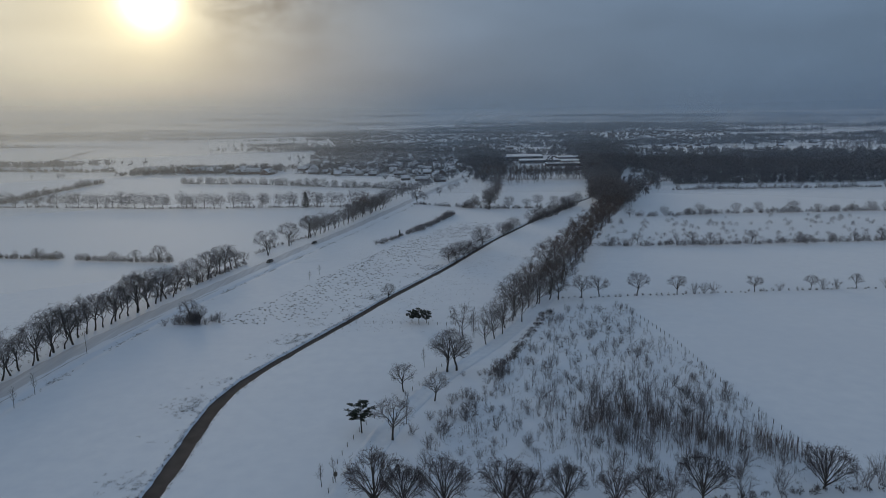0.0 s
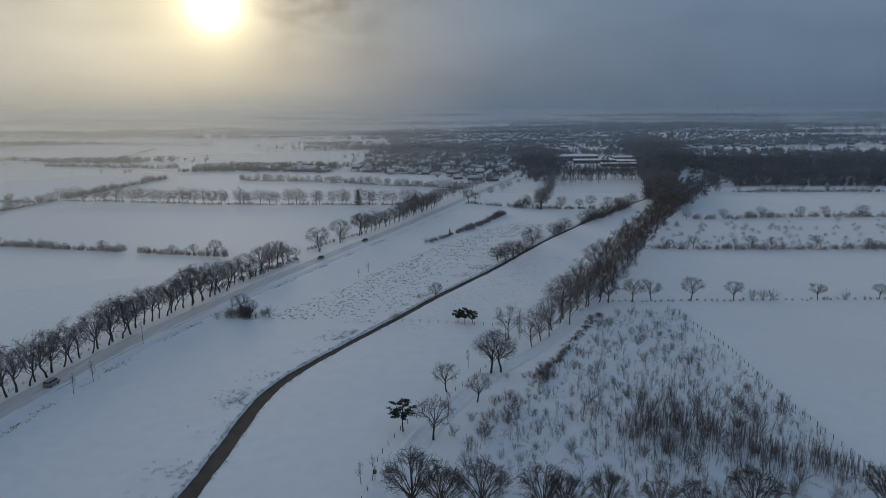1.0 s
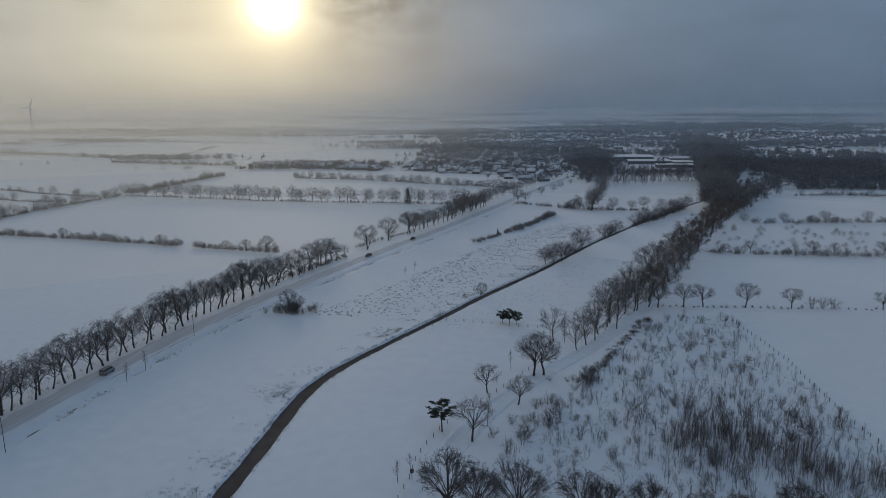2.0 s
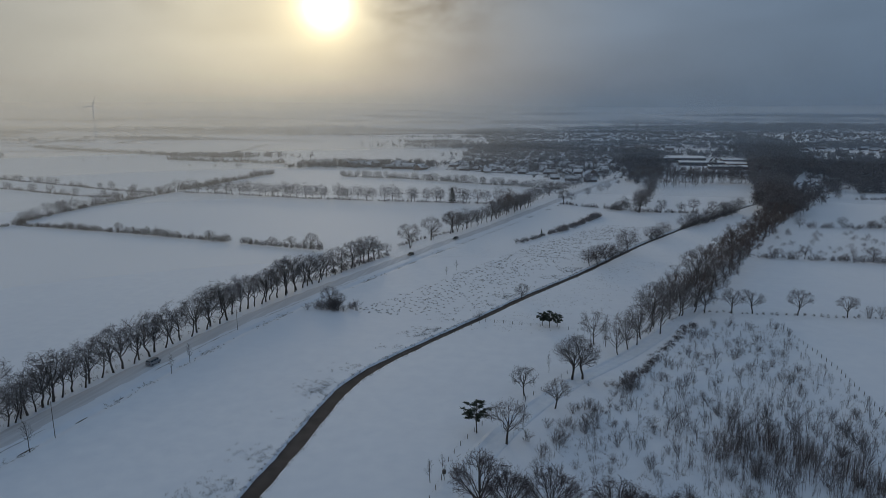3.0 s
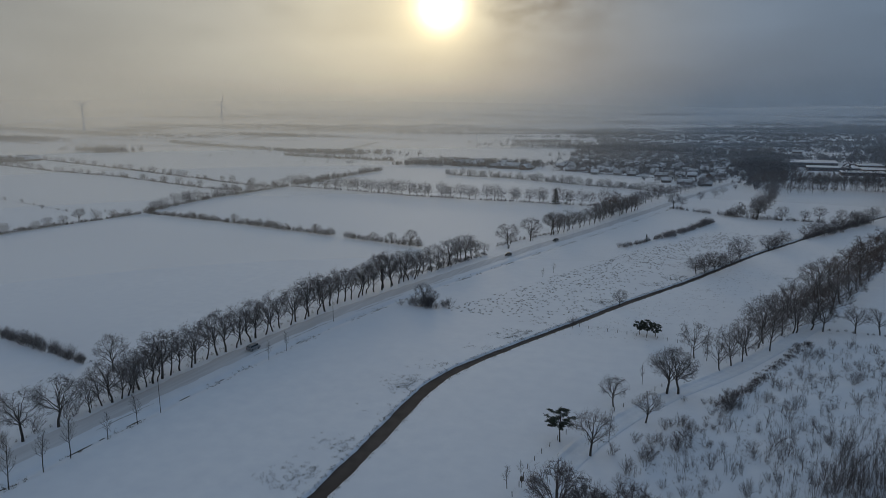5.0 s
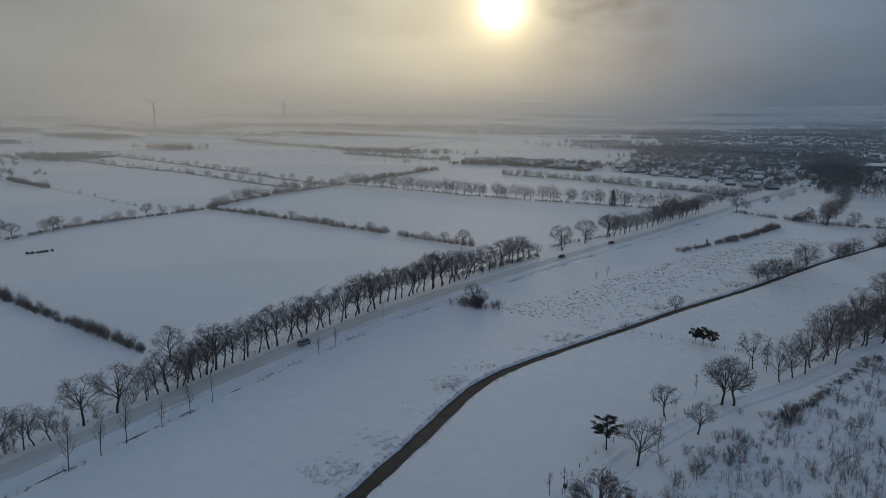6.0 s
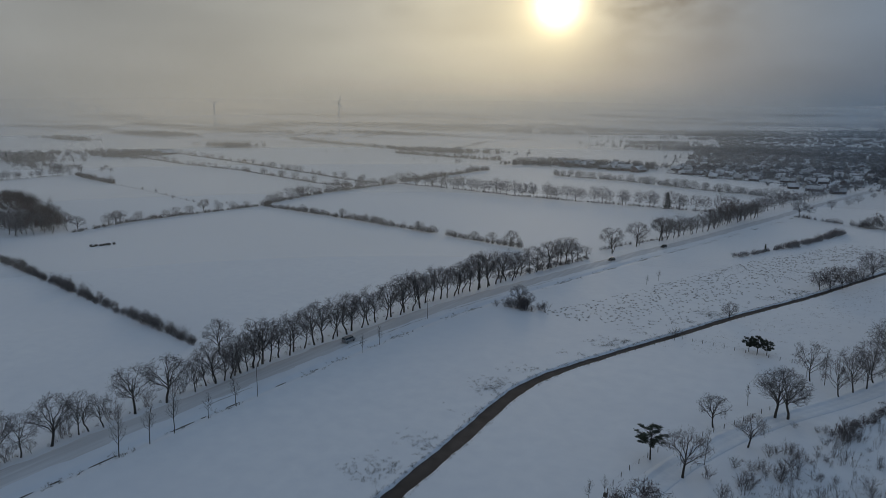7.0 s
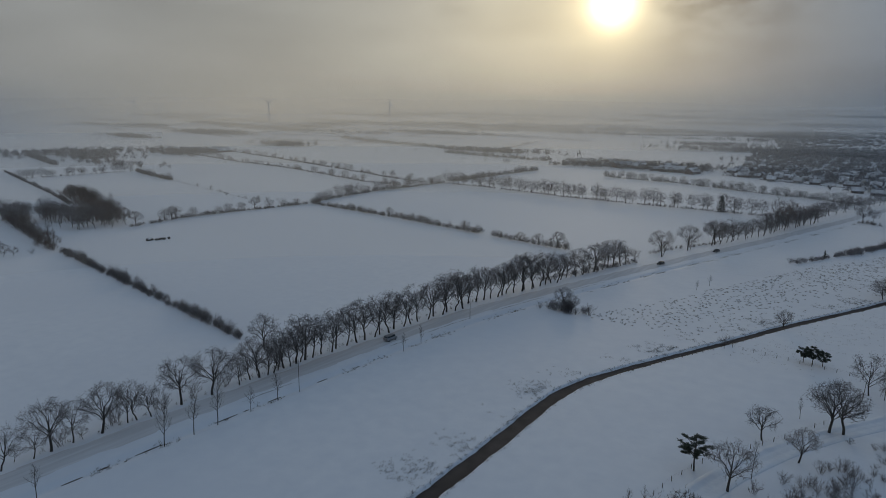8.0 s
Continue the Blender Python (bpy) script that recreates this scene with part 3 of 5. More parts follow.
def pine(seed, wide=0.40, middle=0.68, tall=0.30, lush=1.28):
    """Scots pine: bare stem, forked limbs and a rounded head of dense needle tufts."""
    random.seed(seed)
    limbs, needles = Limbs(), Limbs()
    stem = [Vector((0, 0, -0.03)), Vector((0.012, 0, 0.3)), Vector((-0.01, 0.015, middle)), Vector((0.01, 0.0, middle + tall * 0.8))]
    limbs.tube(stem, [0.022, 0.018, 0.014, 0.005], 7)
    for k in range(26):
        u = -0.85 + 1.8 * (k + random.random()) / 26
        a = k * 2.4 + random.uniform(-0.4, 0.4)
        r = math.sqrt(max(0.0, 1 - u * u)) * random.uniform(0.55, 1.1)
        q = Vector((math.cos(a) * r * wide, math.sin(a) * r * wide, middle + u * tall * random.uniform(0.85, 1.0)))
        p = Vector((0, 0, max(middle - tall * 0.9, q.z - 0.25 * r)))
        limbs.tube([p, p.lerp(q, 0.6) + Vector((0, 0, -0.015)), q], [0.008, 0.005, 0.003], 3)
        for _ in range(4):  # flat plates of needles, one above the other
            c = p.lerp(q, random.uniform(0.5, 1.0)) + unit() * 0.03
            for _ in range(30):
                o = unit()
                o.z = o.z * (0.35 if lush < 1.3 else 0.75) + 0.12
                f = c + o * random.uniform(0.0, 0.05)
                needles.blade(f, f + o * random.uniform(0.03, 0.06) * lush, 0.018 * lush)
    return [("trunk", limbs.mesh("pine_trunk", BARK)), ("crown", needles.mesh("pine_crown", NEEDLE))]


def spruce(seed):
    """Spruce: whorls of drooping boughs on a straight stem."""
    random.seed(seed)
    limbs, needles = Limbs(), Limbs()
    limbs.tube([Vector((0, 0, -0.03)), Vector((0, 0, 0.5)), Vector((0, 0, 0.97))], [0.018, 0.011, 0.003], 6)
    for k in range(90):
        z = 0.07 + 0.9 * (k / 90)
        a = k * 2.4 + random.uniform(-0.3, 0.3)
        reach = (0.26 * (1 - z) + 0.02) * random.uniform(0.75, 1.1)
        p, q = Vector((0, 0, z)), Vector((math.cos(a) * reach, math.sin(a) * reach, z - reach * random.uniform(0.1, 0.4)))
        for _ in range(9):
            c = p.lerp(q, random.uniform(0.15, 1))
            needles.blade(c, c + (unit() * 0.6 + (q - p).normalized() * 0.5 + Vector((0, 0, -0.3))) * 0.06, 0.035)
        needles.blade(p, q, 0.03)
    return [("trunk", limbs.mesh("spruce_trunk", BARK)), ("crown", needles.mesh("spruce_crown", NEEDLE))]


STOCK = {
    "oak": [bare_tree("oak", 10 + i, TWIG) for i in range(5)],
    "broad": [bare_tree("broad", 20 + i, TWIG_UMBER) for i in range(4)],
    "roadside_oak": [bare_tree("roadside_oak", 30 + i, TWIG) for i in range(6)],
    "alder": [bare_tree("alder", 50 + i, TWIG) for i in range(4)],
    "russet": [bare_tree("alder", 60 + i, TWIG_RUSSET) for i in range(3)],
    "young": [bare_tree("young", 70 + i, TWIG) for i in range(4)],
    "far": [bare_tree("far", 80 + i, TWIG_GREY) for i in range(5)],
    "bank": [bare_tree("bank", 150 + i, TWIG_UMBER) for i in range(4)],
    "round_oak": [bare_tree("round", 155 + i, TWIG) for i in range(4)],
    "far_grey": [bare_tree("far", 90 + i, TWIG_FAR) for i in range(4)],
    "bush": [bush(100 + i, TWIG_GREY, 18, 28, 0.58) for i in range(4)],
    "whip": [bush(110 + i, TWIG_GREY, 5 + i % 3, 22, 0.34, 0.0048) for i in range(6)],
    "thin": [bare_tree("thin", 140 + i, TWIG_RUSSET) for i in range(4)],
    "pine": [pine(120 + i) for i in range(2)],
    "umbrella": [pine(125 + i, 0.47, 0.66, 0.32, 1.5) for i in range(3)],
    "spruce": [spruce(130)],
}
NAMES = {"oak": "oak_tree", "broad": "oak_tree", "roadside_oak": "roadside_tree", "alder": "avenue_tree", "russet": "avenue_tree", "thin": "avenue_tree", "young": "young_tree", "far": "field_tree", "bank": "bank_tree", "round_oak": "roadside_tree", "far_grey": "pale_tree", "bush": "bush", "whip": "sapling", "pine": "pine_tree", "umbrella": "pine_tree", "spruce": "spruce_tree"}
LABELS = {
    "broad": ("leafless oak with many rising limbs and dense twigs", "tree", "oaks along the field edge"),
    "oak": ("leafless oak with a broad branching crown in snow", "tree", ""),
    "roadside_oak": ("tall leafless roadside oak with a bent dark trunk", "tree", "trees along the road"),
    "alder": ("tall leafless avenue tree with upright dark branches", "tree", "trees along the track"),
    "russet": ("tall avenue tree with reddish brown winter twigs", "tree", "trees along the track"),
    "thin": ("leafless brown avenue tree in a dense double row", "tree", "trees along the track"),
    "young": ("slim leafless young tree beside the roadside drain", "tree", "young trees by the drain"),
    "far": ("leafless tree in a snowy field hedgerow", "tree", "hedgerow trees"),
    "bank": ("dense leafless tree on the stream bank", "tree", "trees on the stream bank"),
    "round_oak": ("tall leafless roadside oak with a dense rounded crown", "tree", "trees along the road"),
    "far_grey": ("pale leafless tree in a distant hedgerow", "tree", "distant hedgerow trees"),
    "bush": ("leafless grey-brown bush standing in deep snow", "bush", "bushes"),
    "whip": ("thin leafless sapling clump poking out of snow", "sapling", "saplings in the scrub"),
    "pine": ("dark green pine with a bare trunk", "pine", ""),
    "umbrella": ("dark green pine with a bare trunk", "pine", ""),
    "spruce": ("dark green conical spruce in a bare tree row", "spruce", ""),
}
dice = random.Random(5)


MOST = {"field_tree": 290, "pale_tree": 150, "sapling": 290, "bush": 290}
planted, leftover = {}, {}


def plant(kind, x, y, h, wide=1.0, pick=None, label="", z=None):
    """One tree as a thing of its own; past the number that one could count it joins the rest of its kind."""
    name = NAMES[kind]
    planted[name] = planted.get(name, 0) + 1
    if planted[name] > MOST.get(name, 9999):
        leftover.setdefault(kind, []).append((x, y, h))
        return None
    stock = STOCK[kind]
    shapes = stock[dice.randrange(len(stock)) if pick is None else pick % len(stock)]
    tree = new(NAMES[kind], None)
    tree.empty_display_size = 0.5
    base = float(ground_z(np.float64(x), np.float64(y))) - 0.05 if z is None else z
    tree.matrix_basis = Matrix.LocRotScale((x, y, base), Euler((0, 0, dice.uniform(0, 6.28))), (h * wide, h * wide, h))
    for name, mesh in shapes:
        part(name, mesh, None, tree)
    text, category, group = LABELS[kind]
    return tagged(tree, label or text, category, group)


def hedge(points, h, thick=1.2, step=0.55, mats=TWIG_DARK, twigs=40, width=0.14, label="dense leafless field hedge standing in snow", gaps=()):
    """A hedge along a broken line: one object of many stems."""
    step = max(step, 0.26 * h)
    x, y = along(points, step, thick * 0.3)
    keep = np.ones(len(x), bool)
    for gx, gy, gr in gaps:
        keep &= np.hypot(x - gx, y - gy) > gr
    x, y = x[keep], y[keep]
    if 2.0 < h < 6 and width < 0.3 and not gaps:  # thin spots here and there
        full = np.sin(x * 0.37 + 2.1 * np.sin(y * 0.05)) + np.sin(y * 0.29 - x * 0.13) + rng.normal(0, 0.7, len(x)) > -1.5
        x, y = x[full], y[full]
    hs = h * rng.uniform(0.7, 1.1, len(x)) * (1 + 0.20 * np.sin(x * 0.11 + y * 0.07) + 0.15 * np.sin(x * 0.43 - y * 0.31))
    near = width < 0.3
    if near:
        twigs = int(min(130, twigs * max(1.1, h / 2.0)))
    # rounded heads of fine twigs, some standing out of the line
    few = rng.random(len(x)) < 0.95
    pieces = [brush_trees(x[few], y[few], np.maximum(hs[few], 0.6 * h) * rng.uniform(0.8, 1.2, few.sum()), int(twigs * 0.9), 0.0, 0.46, width, fuzz=0.66 if near else 1.0)]
    twigs, hs = max(2, int(twigs * 0.3)), hs * 0.85
    # upright twigs that fan out from the foot, under a rounded uneven top
    k = np.repeat(np.arange(len(x)), twigs)
    n, tall = len(k), hs[k]
    a, f = rng.uniform(0, 2 * math.pi, n), np.sqrt(rng.uniform(0, 1, n))
    reach = np.maximum(0.42 * tall, 0.5 * thick)
    foot_x, foot_y = x[k] + np.cos(a) * f * reach * 0.75, y[k] + np.sin(a) * f * reach * 0.75
    ground = ground_z(foot_x, foot_y) - 0.1
    top = tall * (1 - 0.5 * f ** 2) * rng.uniform(0.35, 1.0, n) ** 0.6
    root = top * rng.uniform(0.1, 0.8, n)
    start = np.stack([foot_x, foot_y, ground + root], 1)
    end = np.stack([foot_x + (np.cos(a) * f * 0.6 + rng.normal(0, 0.5, n)) * (top - root), foot_y + (np.sin(a) * f * 0.6 + rng.normal(0, 0.5, n)) * (top - root), ground + top + 0.1], 1)
    return stuff("hedge", pieces + [spikes(start, end, width * rng.uniform(0.8, 1.7, n))], mats, label, "hedge")


def rows(kind, points, step, h, jitter=0.6, vary=0.25, wide=1.0):
    x, y = along(points, step, jitter)
    for a, b in zip(x, y):
        plant(kind, float(a), float(b), h * dice.uniform(1 - vary, 1 + vary), wide * dice.uniform(0.85, 1.15))


# --- along the road
for y, h in ((47, 10), (55, 9.5), (61, 7), (64.5, 11), (69, 9.5), (75, 11.5), (81, 8.5), (83, 9.5), (86, 8), (94, 11.5), (102, 12), (110, 9), (114, 10), (116.5, 11), (119, 10), (121, 10.5), (123, 9), (125, 11), (127, 10.5), (129.5, 11.5), (131, 10.5)):
    plant("roadside_oak" if h < 11 else "oak", float(road_x(y)) - 5.0 + dice.uniform(-0.7, 0.7), y, h * 1.08)
y = 133.0
while y < 262:
    big = dice.random() < 0.4
    plant("oak" if big else "roadside_oak", float(road_x(y)) - 5.2 - 2.4 * (y > 205) + dice.uniform(-0.9, 0.9), y, dice.uniform(12.0, 14.4) * (1 + 0.0009 * (y - 133)), dice.uniform(0.85, 1.0) if big else dice.uniform(0.95, 1.2), label="tall leafless roadside oak with spreading dark limbs" if big else "")
    y += dice.uniform(2.6, 4.2)
plant("oak", -144, 131.5, 11.8, 0.9)
for y, h in ((266, 12), (271, 11), (276, 12.5), (281, 11.5), (286, 9), (290, 13), (296, 12.5), (301, 12), (305, 13), (309, 10), (315, 9), (320, 7), (342, 13.5), (345, 8), (368, 13.5), (371, 7), (392, 14), (395, 13), (399, 12)):
    plant("oak" if h > 12.6 else "round_oak" if dice.random() < 0.6 else "roadside_oak", float(road_x(y)) - 10.5 + dice.uniform(-1, 1), y, h * 1.10)
y = 402.0
while y < 530:
    big = dice.random() < 0.6
    plant("round_oak", float(road_x(y)) - 10 + dice.uniform(-2, 2), y, dice.uniform(12.0, 15.5) * (1.0 if big else 0.88), dice.uniform(0.85, 1.0))
    y += dice.uniform(4, 6.5)
for y in range(470, 520, 5):
    plant("thin", float(road_x(y)) - 14 + dice.uniform(-4, 4), y, dice.uniform(14, 17))
rows("far", [(-52, 540), (-30, 620), (-5, 720), (20, 800)], 11, 11)
rows("far", [(-20, 545), (10, 640), (30, 720)], 45, 7)
hedge([(-130, 62), (-129, 100), (-128, 133), (-127, 170), (-122, 215)], 1.6, 1.2, 3.0, twigs=20, width=0.04)
for y in (58, 66.5, 68, 71, 78, 79.5, 89, 90, 98, 106, 108, 112, 117, 121.5, 125):
    plant("bush" if dice.random() < 0.6 else "roadside_oak", float(road_x(y)) - 6.5 + dice.uniform(-1.5, 1), y, dice.uniform(2.5, 6.5))
hedge([(-117, 258), (-111, 280), (-103, 309), (-100, 322)], 3.2, 3.5, 1.1, TWIG_GREY)
hedge([(-100, 345), (-92, 372), (-80, 405)], 2.5, 2, 2)
# slim young trees by the drain
for y, h in ((55, 6), (80, 8.5), (87, 8), (93, 8), (102, 5.5), (110, 6.5), (156, 5), (164, 5.5)):
    plant("young", float(road_x(y)) + 11.0, y, h * 1.22, 1.3)

# --- west of the road
hedge([(-157, 133), (-210, 141), (-269, 150), (-340, 160)], 4.4, 3.2, 0.55, twigs=66, width=0.12)
hedge([(-157, 133), (-210, 141), (-269, 150), (-340, 160)], 1.6, 2.2, 0.8, twigs=36, width=0.12)
hedge([(-138, 327), (-196, 339), (-282, 356), (-381, 369)], 5.0, 2.2, 0.5, twigs=50, width=0.12, gaps=((-197, 339, 4),))
for x, y, h in ((-146, 329, 10), (-158, 331, 7), (-172, 334, 6), (-216, 343, 7), (-290, 357, 7.5), (-250, 350, 5.5)):
    plant("oak", x, y, h)
hedge([(-386, 222), (-394, 262), (-392, 300), (-385, 366)], 3.4, 2.4, 0.9, width=0.16)
for x, y, h in ((-388, 226, 10.5), (-391, 247, 9), (-391, 252, 10), (-393, 257, 9.5), (-394, 271, 7.5), (-392, 290, 6), (-392, 298, 7.5), (-393, 310, 7), (-394, 322, 10), (-391, 334, 7), (-388, 345, 6.5), (-385, 356, 6)):
    plant("oak" if h > 9.7 else "far", x, y, h, 1.1)
hedge([(-384, 370), (-398, 420), (-404, 470), (-402, 540), (-402, 575)], 4.5, 3.5, 1.2)
rows("far", [(-386, 380), (-398, 425), (-404, 470), (-402, 575)], 10, 9.5, 2)
hedge([(-402, 585), (-406, 660), (-407, 790)], 8, 6, 1.4, twigs=30, width=0.16)
rows("far", [(-398, 572), (-323, 560), (-246, 544), (-184, 536), (-120, 536), (-66, 534)], 7.6, 13.6, 1.0, 0.15, 0.85)
hedge([(-398, 574), (-323, 562), (-246, 545), (-184, 537), (-70, 535)], 3.0, 2, 1.6, width=0.16)
plant("spruce", -112, 536, 13.5, 1.35)
for i in range(16):
    plant("spruce", -1042 + dice.uniform(-22, 22), 494 + 3 * i + dice.uniform(-3, 3), dice.uniform(11, 16), 1.3, label="dark green spruce in a distant shelter belt")
rows("far_grey", [(-300, 764), (-208, 742), (-123, 697), (-30, 655)], 6.0, 8, 1.2, 0.3)
hedge([(-300, 765), (-208, 743), (-123, 698), (-30, 656)], 4.6, 2, 1.6, TWIG_FAR, width=0.18)
for line in ([(-402, 521), (-479, 530), (-661, 593), (-831, 628), (-1050, 690)], [(-413, 563), (-469, 575), (-618, 634), (-868, 726), (-1100, 800)]):
    hedge(line, 3.6, 2.0, 1.8, width=0.18)
    rows("far", line, 24, 8.0, 1.5)
for x, y in ((-418, 364), (-427, 361), (-436, 359), (-449, 356), (-462, 359), (-481, 360), (-507, 372), (-530, 378), (-565, 387), (-596, 394), (-618, 400)):
    plant("bush", x, y, dice.uniform(2.2, 4.5))
hedge([(-449, 357), (-507, 373), (-642, 404)], 1.0, 0.8, 3.0)
hedge([(-640, 404), (-698, 418), (-768, 437)], 6, 4, 1.0, width=0.28)
rows("far", [(-764, 305), (-768, 363), (-773, 436)], 8, 10, 2)
hedge([(-764, 312), (-768, 363), (-773, 436)], 2.5, 2, 1.6)
hedge([(-1148, 471), (-938, 417)], 8, 5, 1.6, width=0.29)
hedge([(-869, 332), (-746, 302), (-621, 273), (-521, 247)], 3.8, 2, 1.4, width=0.18)
for cx, cy, sx, sy, n, tall in ((-1050, 522, 45, 18, 90, 15), (-1180, 540, 40, 60, 110, 11), (-1060, 668, 45, 20, 80, 10), (-900, 470, 60, 14, 50, 9), (-1240, 430, 60, 30, 90, 11), (-1150, 990, 38, 16, 90, 14), (-1780, 1230, 90, 30, 140, 15), (-1290, 1740, 110, 25, 130, 14), (-1080, 700, 40, 20, 90, 13)):
    xs, ys = cx + rng.normal(0, sx, n), cy + rng.normal(0, sy, n)
    stuff("woodland", [brush_trees(xs, ys, rng.uniform(0.7, 1.05, n) * tall, 44, 0.03, 0.5, 0.9, fuzz=1.0)], TWIG_GREY, "small dark wood between the western fields", "wood")
hedge([(-1308, 1329), (-1054, 1238), (-899, 1190)], 9, 5, 3.0, TWIG_FAR, 18, 0.4, "pale tree belt across the snowfields")
hedge([(-870, 1178), (-780, 1135)], 8, 5, 3.0, TWIG_FAR, 18, 0.4, "pale tree belt across the snowfields")
hedge([(-745, 1045), (-560, 985), (-475, 962)], 8, 5, 2.6, TWIG_FAR, 18, 0.4, "pale tree belt across the snowfields")
hedge([(-470, 1010), (-399, 960)], 4, 3, 3.0, TWIG_FAR, 14, 0.4)
for x, y in ((-1026, 1055), (-856, 969), (-830, 997), (-829, 1058), (-599, 893), (-549, 882), (-506, 870), (-502, 874), (-930, 1100)):
    plant("far", x, y, dice.uniform(5, 8))
# wood at the west end of the big field
f = rng.uniform(0, 1, 120)
stuff("woodland", [brush_trees(-409 - 172 * f, 224 + 54 * f + rng.normal(0, 4.5, 120), rng.uniform(9, 12.5, 120), 110, 0.2, 0.30, 0.28, fuzz=0.62)], TWIG_RUSSET, "dense brown block of young bare trees", "wood")
for i in range(42):
    f = dice.random()
    plant("thin", -391 - 170 * f + dice.uniform(-6, 6), 214 + 52 * f + dice.uniform(-9, 9), dice.uniform(11, 15), 1.15)
for i in range(60):
    f = dice.random()
    plant("far" if i % 3 else "thin", -396 - 95 * f, 202 - 26 * f + dice.uniform(-8, 28), dice.uniform(10, 14))
for i in range(34):
    f = dice.random()
    plant("thin", -345 - 130 * f + dice.uniform(-4, 4), 160 + 28 * f + dice.uniform(-4, 4), dice.uniform(7, 10), 1.3)
hedge([(-345, 158), (-475, 186)], 5, 5, 1.0, TWIG_RUSSET)
for x, y, h in ((-349, 137, 6.5), (-346, 140, 6), (-355, 137, 6), (-361, 139, 7), (-368, 140, 6.5), (-346, 148.5, 3)):
    plant("bush" if h < 4 else "thin", x, y, h, 1.3, label="" if h < 4 else "small leafless tree on a snowy bank")

# --- between road and stream
for i in range(22):
    f = dice.random()
    plant("bush", -99 + 17 * f + dice.uniform(-1, 1), 223.5 + dice.uniform(-2.5, 3.5), dice.uniform(2.8, 4.6) * (1.15 - abs(f - 0.5)), 1.5)
plant("oak", -91, 226, 8.8)
plant("oak", -87, 224, 7.0)
plant("bush", -80, 224.5, 4.5)
plant("bush", -82, 225, 4.0)
for x, y, h in ((-60, 286, 4.5), (-57.5, 296, 5.0)):
    plant("young", x, y, h, 1.4)
plant("oak", -22.5, 254.5, 8.0, 0.9)
plant("bush", -33.5, 224, 4.5)
hedge([(-36, 369), (-17, 412), (8, 478)], 3.2, 2.8, 0.9, TWIG_GREY, twigs=50, width=0.13, gaps=((-32, 378, 1.2), (-24, 397, 1.2)))
hedge([(-16, 408), (8, 478)], 4.3, 4.0, 1.2, TWIG_GREY, twigs=60, width=0.13)
plant("spruce", -26, 392, 4.6)
for x, y, h in ((-38, 367, 3.4), (-30, 380, 3.6), (-14, 420, 4.2), (-4, 445, 4.6)):
    plant("bush", x, y, h)
for x, y, h in ((7, 321, 10.5), (11, 325, 9.5), (3, 317, 8), (14, 332, 6), (22.5, 354, 12), (17.5, 344, 8.5), (37, 391, 9.5), (45, 408, 9.5), (40, 396, 7)):
    plant("bank", x, y, h * 1.06, 1.0 if h > 9 else 1.1)
hedge([(58, 432), (70, 452), (86, 482), (104, 512)], 6.5, 5, 0.9)
rows("far", [(60, 438), (86, 482), (112, 528)], 10, 9)
hedge([(-22, 543), (17, 514), (36, 504), (68, 506), (92, 500)], 4.2, 3, 1.4)
plant("oak", -21, 545, 12.5, 1.1)
plant("oak", 36, 503, 15)
hedge([(16, 512), (30, 522)], 8, 4, 0.8)
rows("far", [(36, 508), (52, 600), (62, 715)], 14, 12, 2)
rows("far", [(50, 505), (110, 530)], 13, 9, 2)

# --- the track and its avenue
for x, y, h, kind in ((-12, 135, 10.5, "oak"), (-9.3, 142.5, 8.7, "young"), (-11, 161, 8.3, "oak"), (-2.8, 155, 8.2, "oak"), (0.5, 174, 13.4, "oak"), (3.2, 174.8, 12.8, "oak"), (6, 204, 12, "alder"), (9.5, 203, 10.5, "young"), (13, 195.5, 12, "alder"), (16, 201.5, 13.5, "alder"), (19, 206, 12.5, "alder"),
                      (20.5, 212, 13, "alder"), (24, 221, 15.5, "alder"), (25.5, 226, 16, "alder"), (27, 219, 14, "alder"), (31.5, 236.5, 15, "alder"), (35, 240, 14, "alder"), (44.5, 246.5, 9.5, "oak"), (-6, 178, 6.5, "young")):
    plant(kind, x, y, h)
plant("pine", -19.3, 138.7, 8.3, label="dark green pine with a bare trunk beside the farm track")
for x, y, h in ((-11.3, 220.3, 4.9), (-8.9, 220, 5.5), (-6.3, 219.6, 4.8)):
    plant("umbrella", x, y, h, 1.0, label="small umbrella-shaped pine on the field fence line")
for y in np.arange(240, 500, 7.6):
    cx = float(between(y, TRACK))
    for s in (-1, 1):
        if dice.random() < 0.92:
            plant("thin" if y > 330 else "russet" if dice.random() < 0.55 else "alder", cx + s * dice.uniform(3.5, 6) - 5 + 3 * min(1, (y - 240) / 160), float(y) + dice.uniform(-1.5, 1.5), dice.uniform(10, 14.5), dice.uniform(1.15, 1.5))
hedge([(29, 244), (53, 305), (82, 380), (117, 470)], 2.4, 6, 1.0, TWIG_RUSSET)
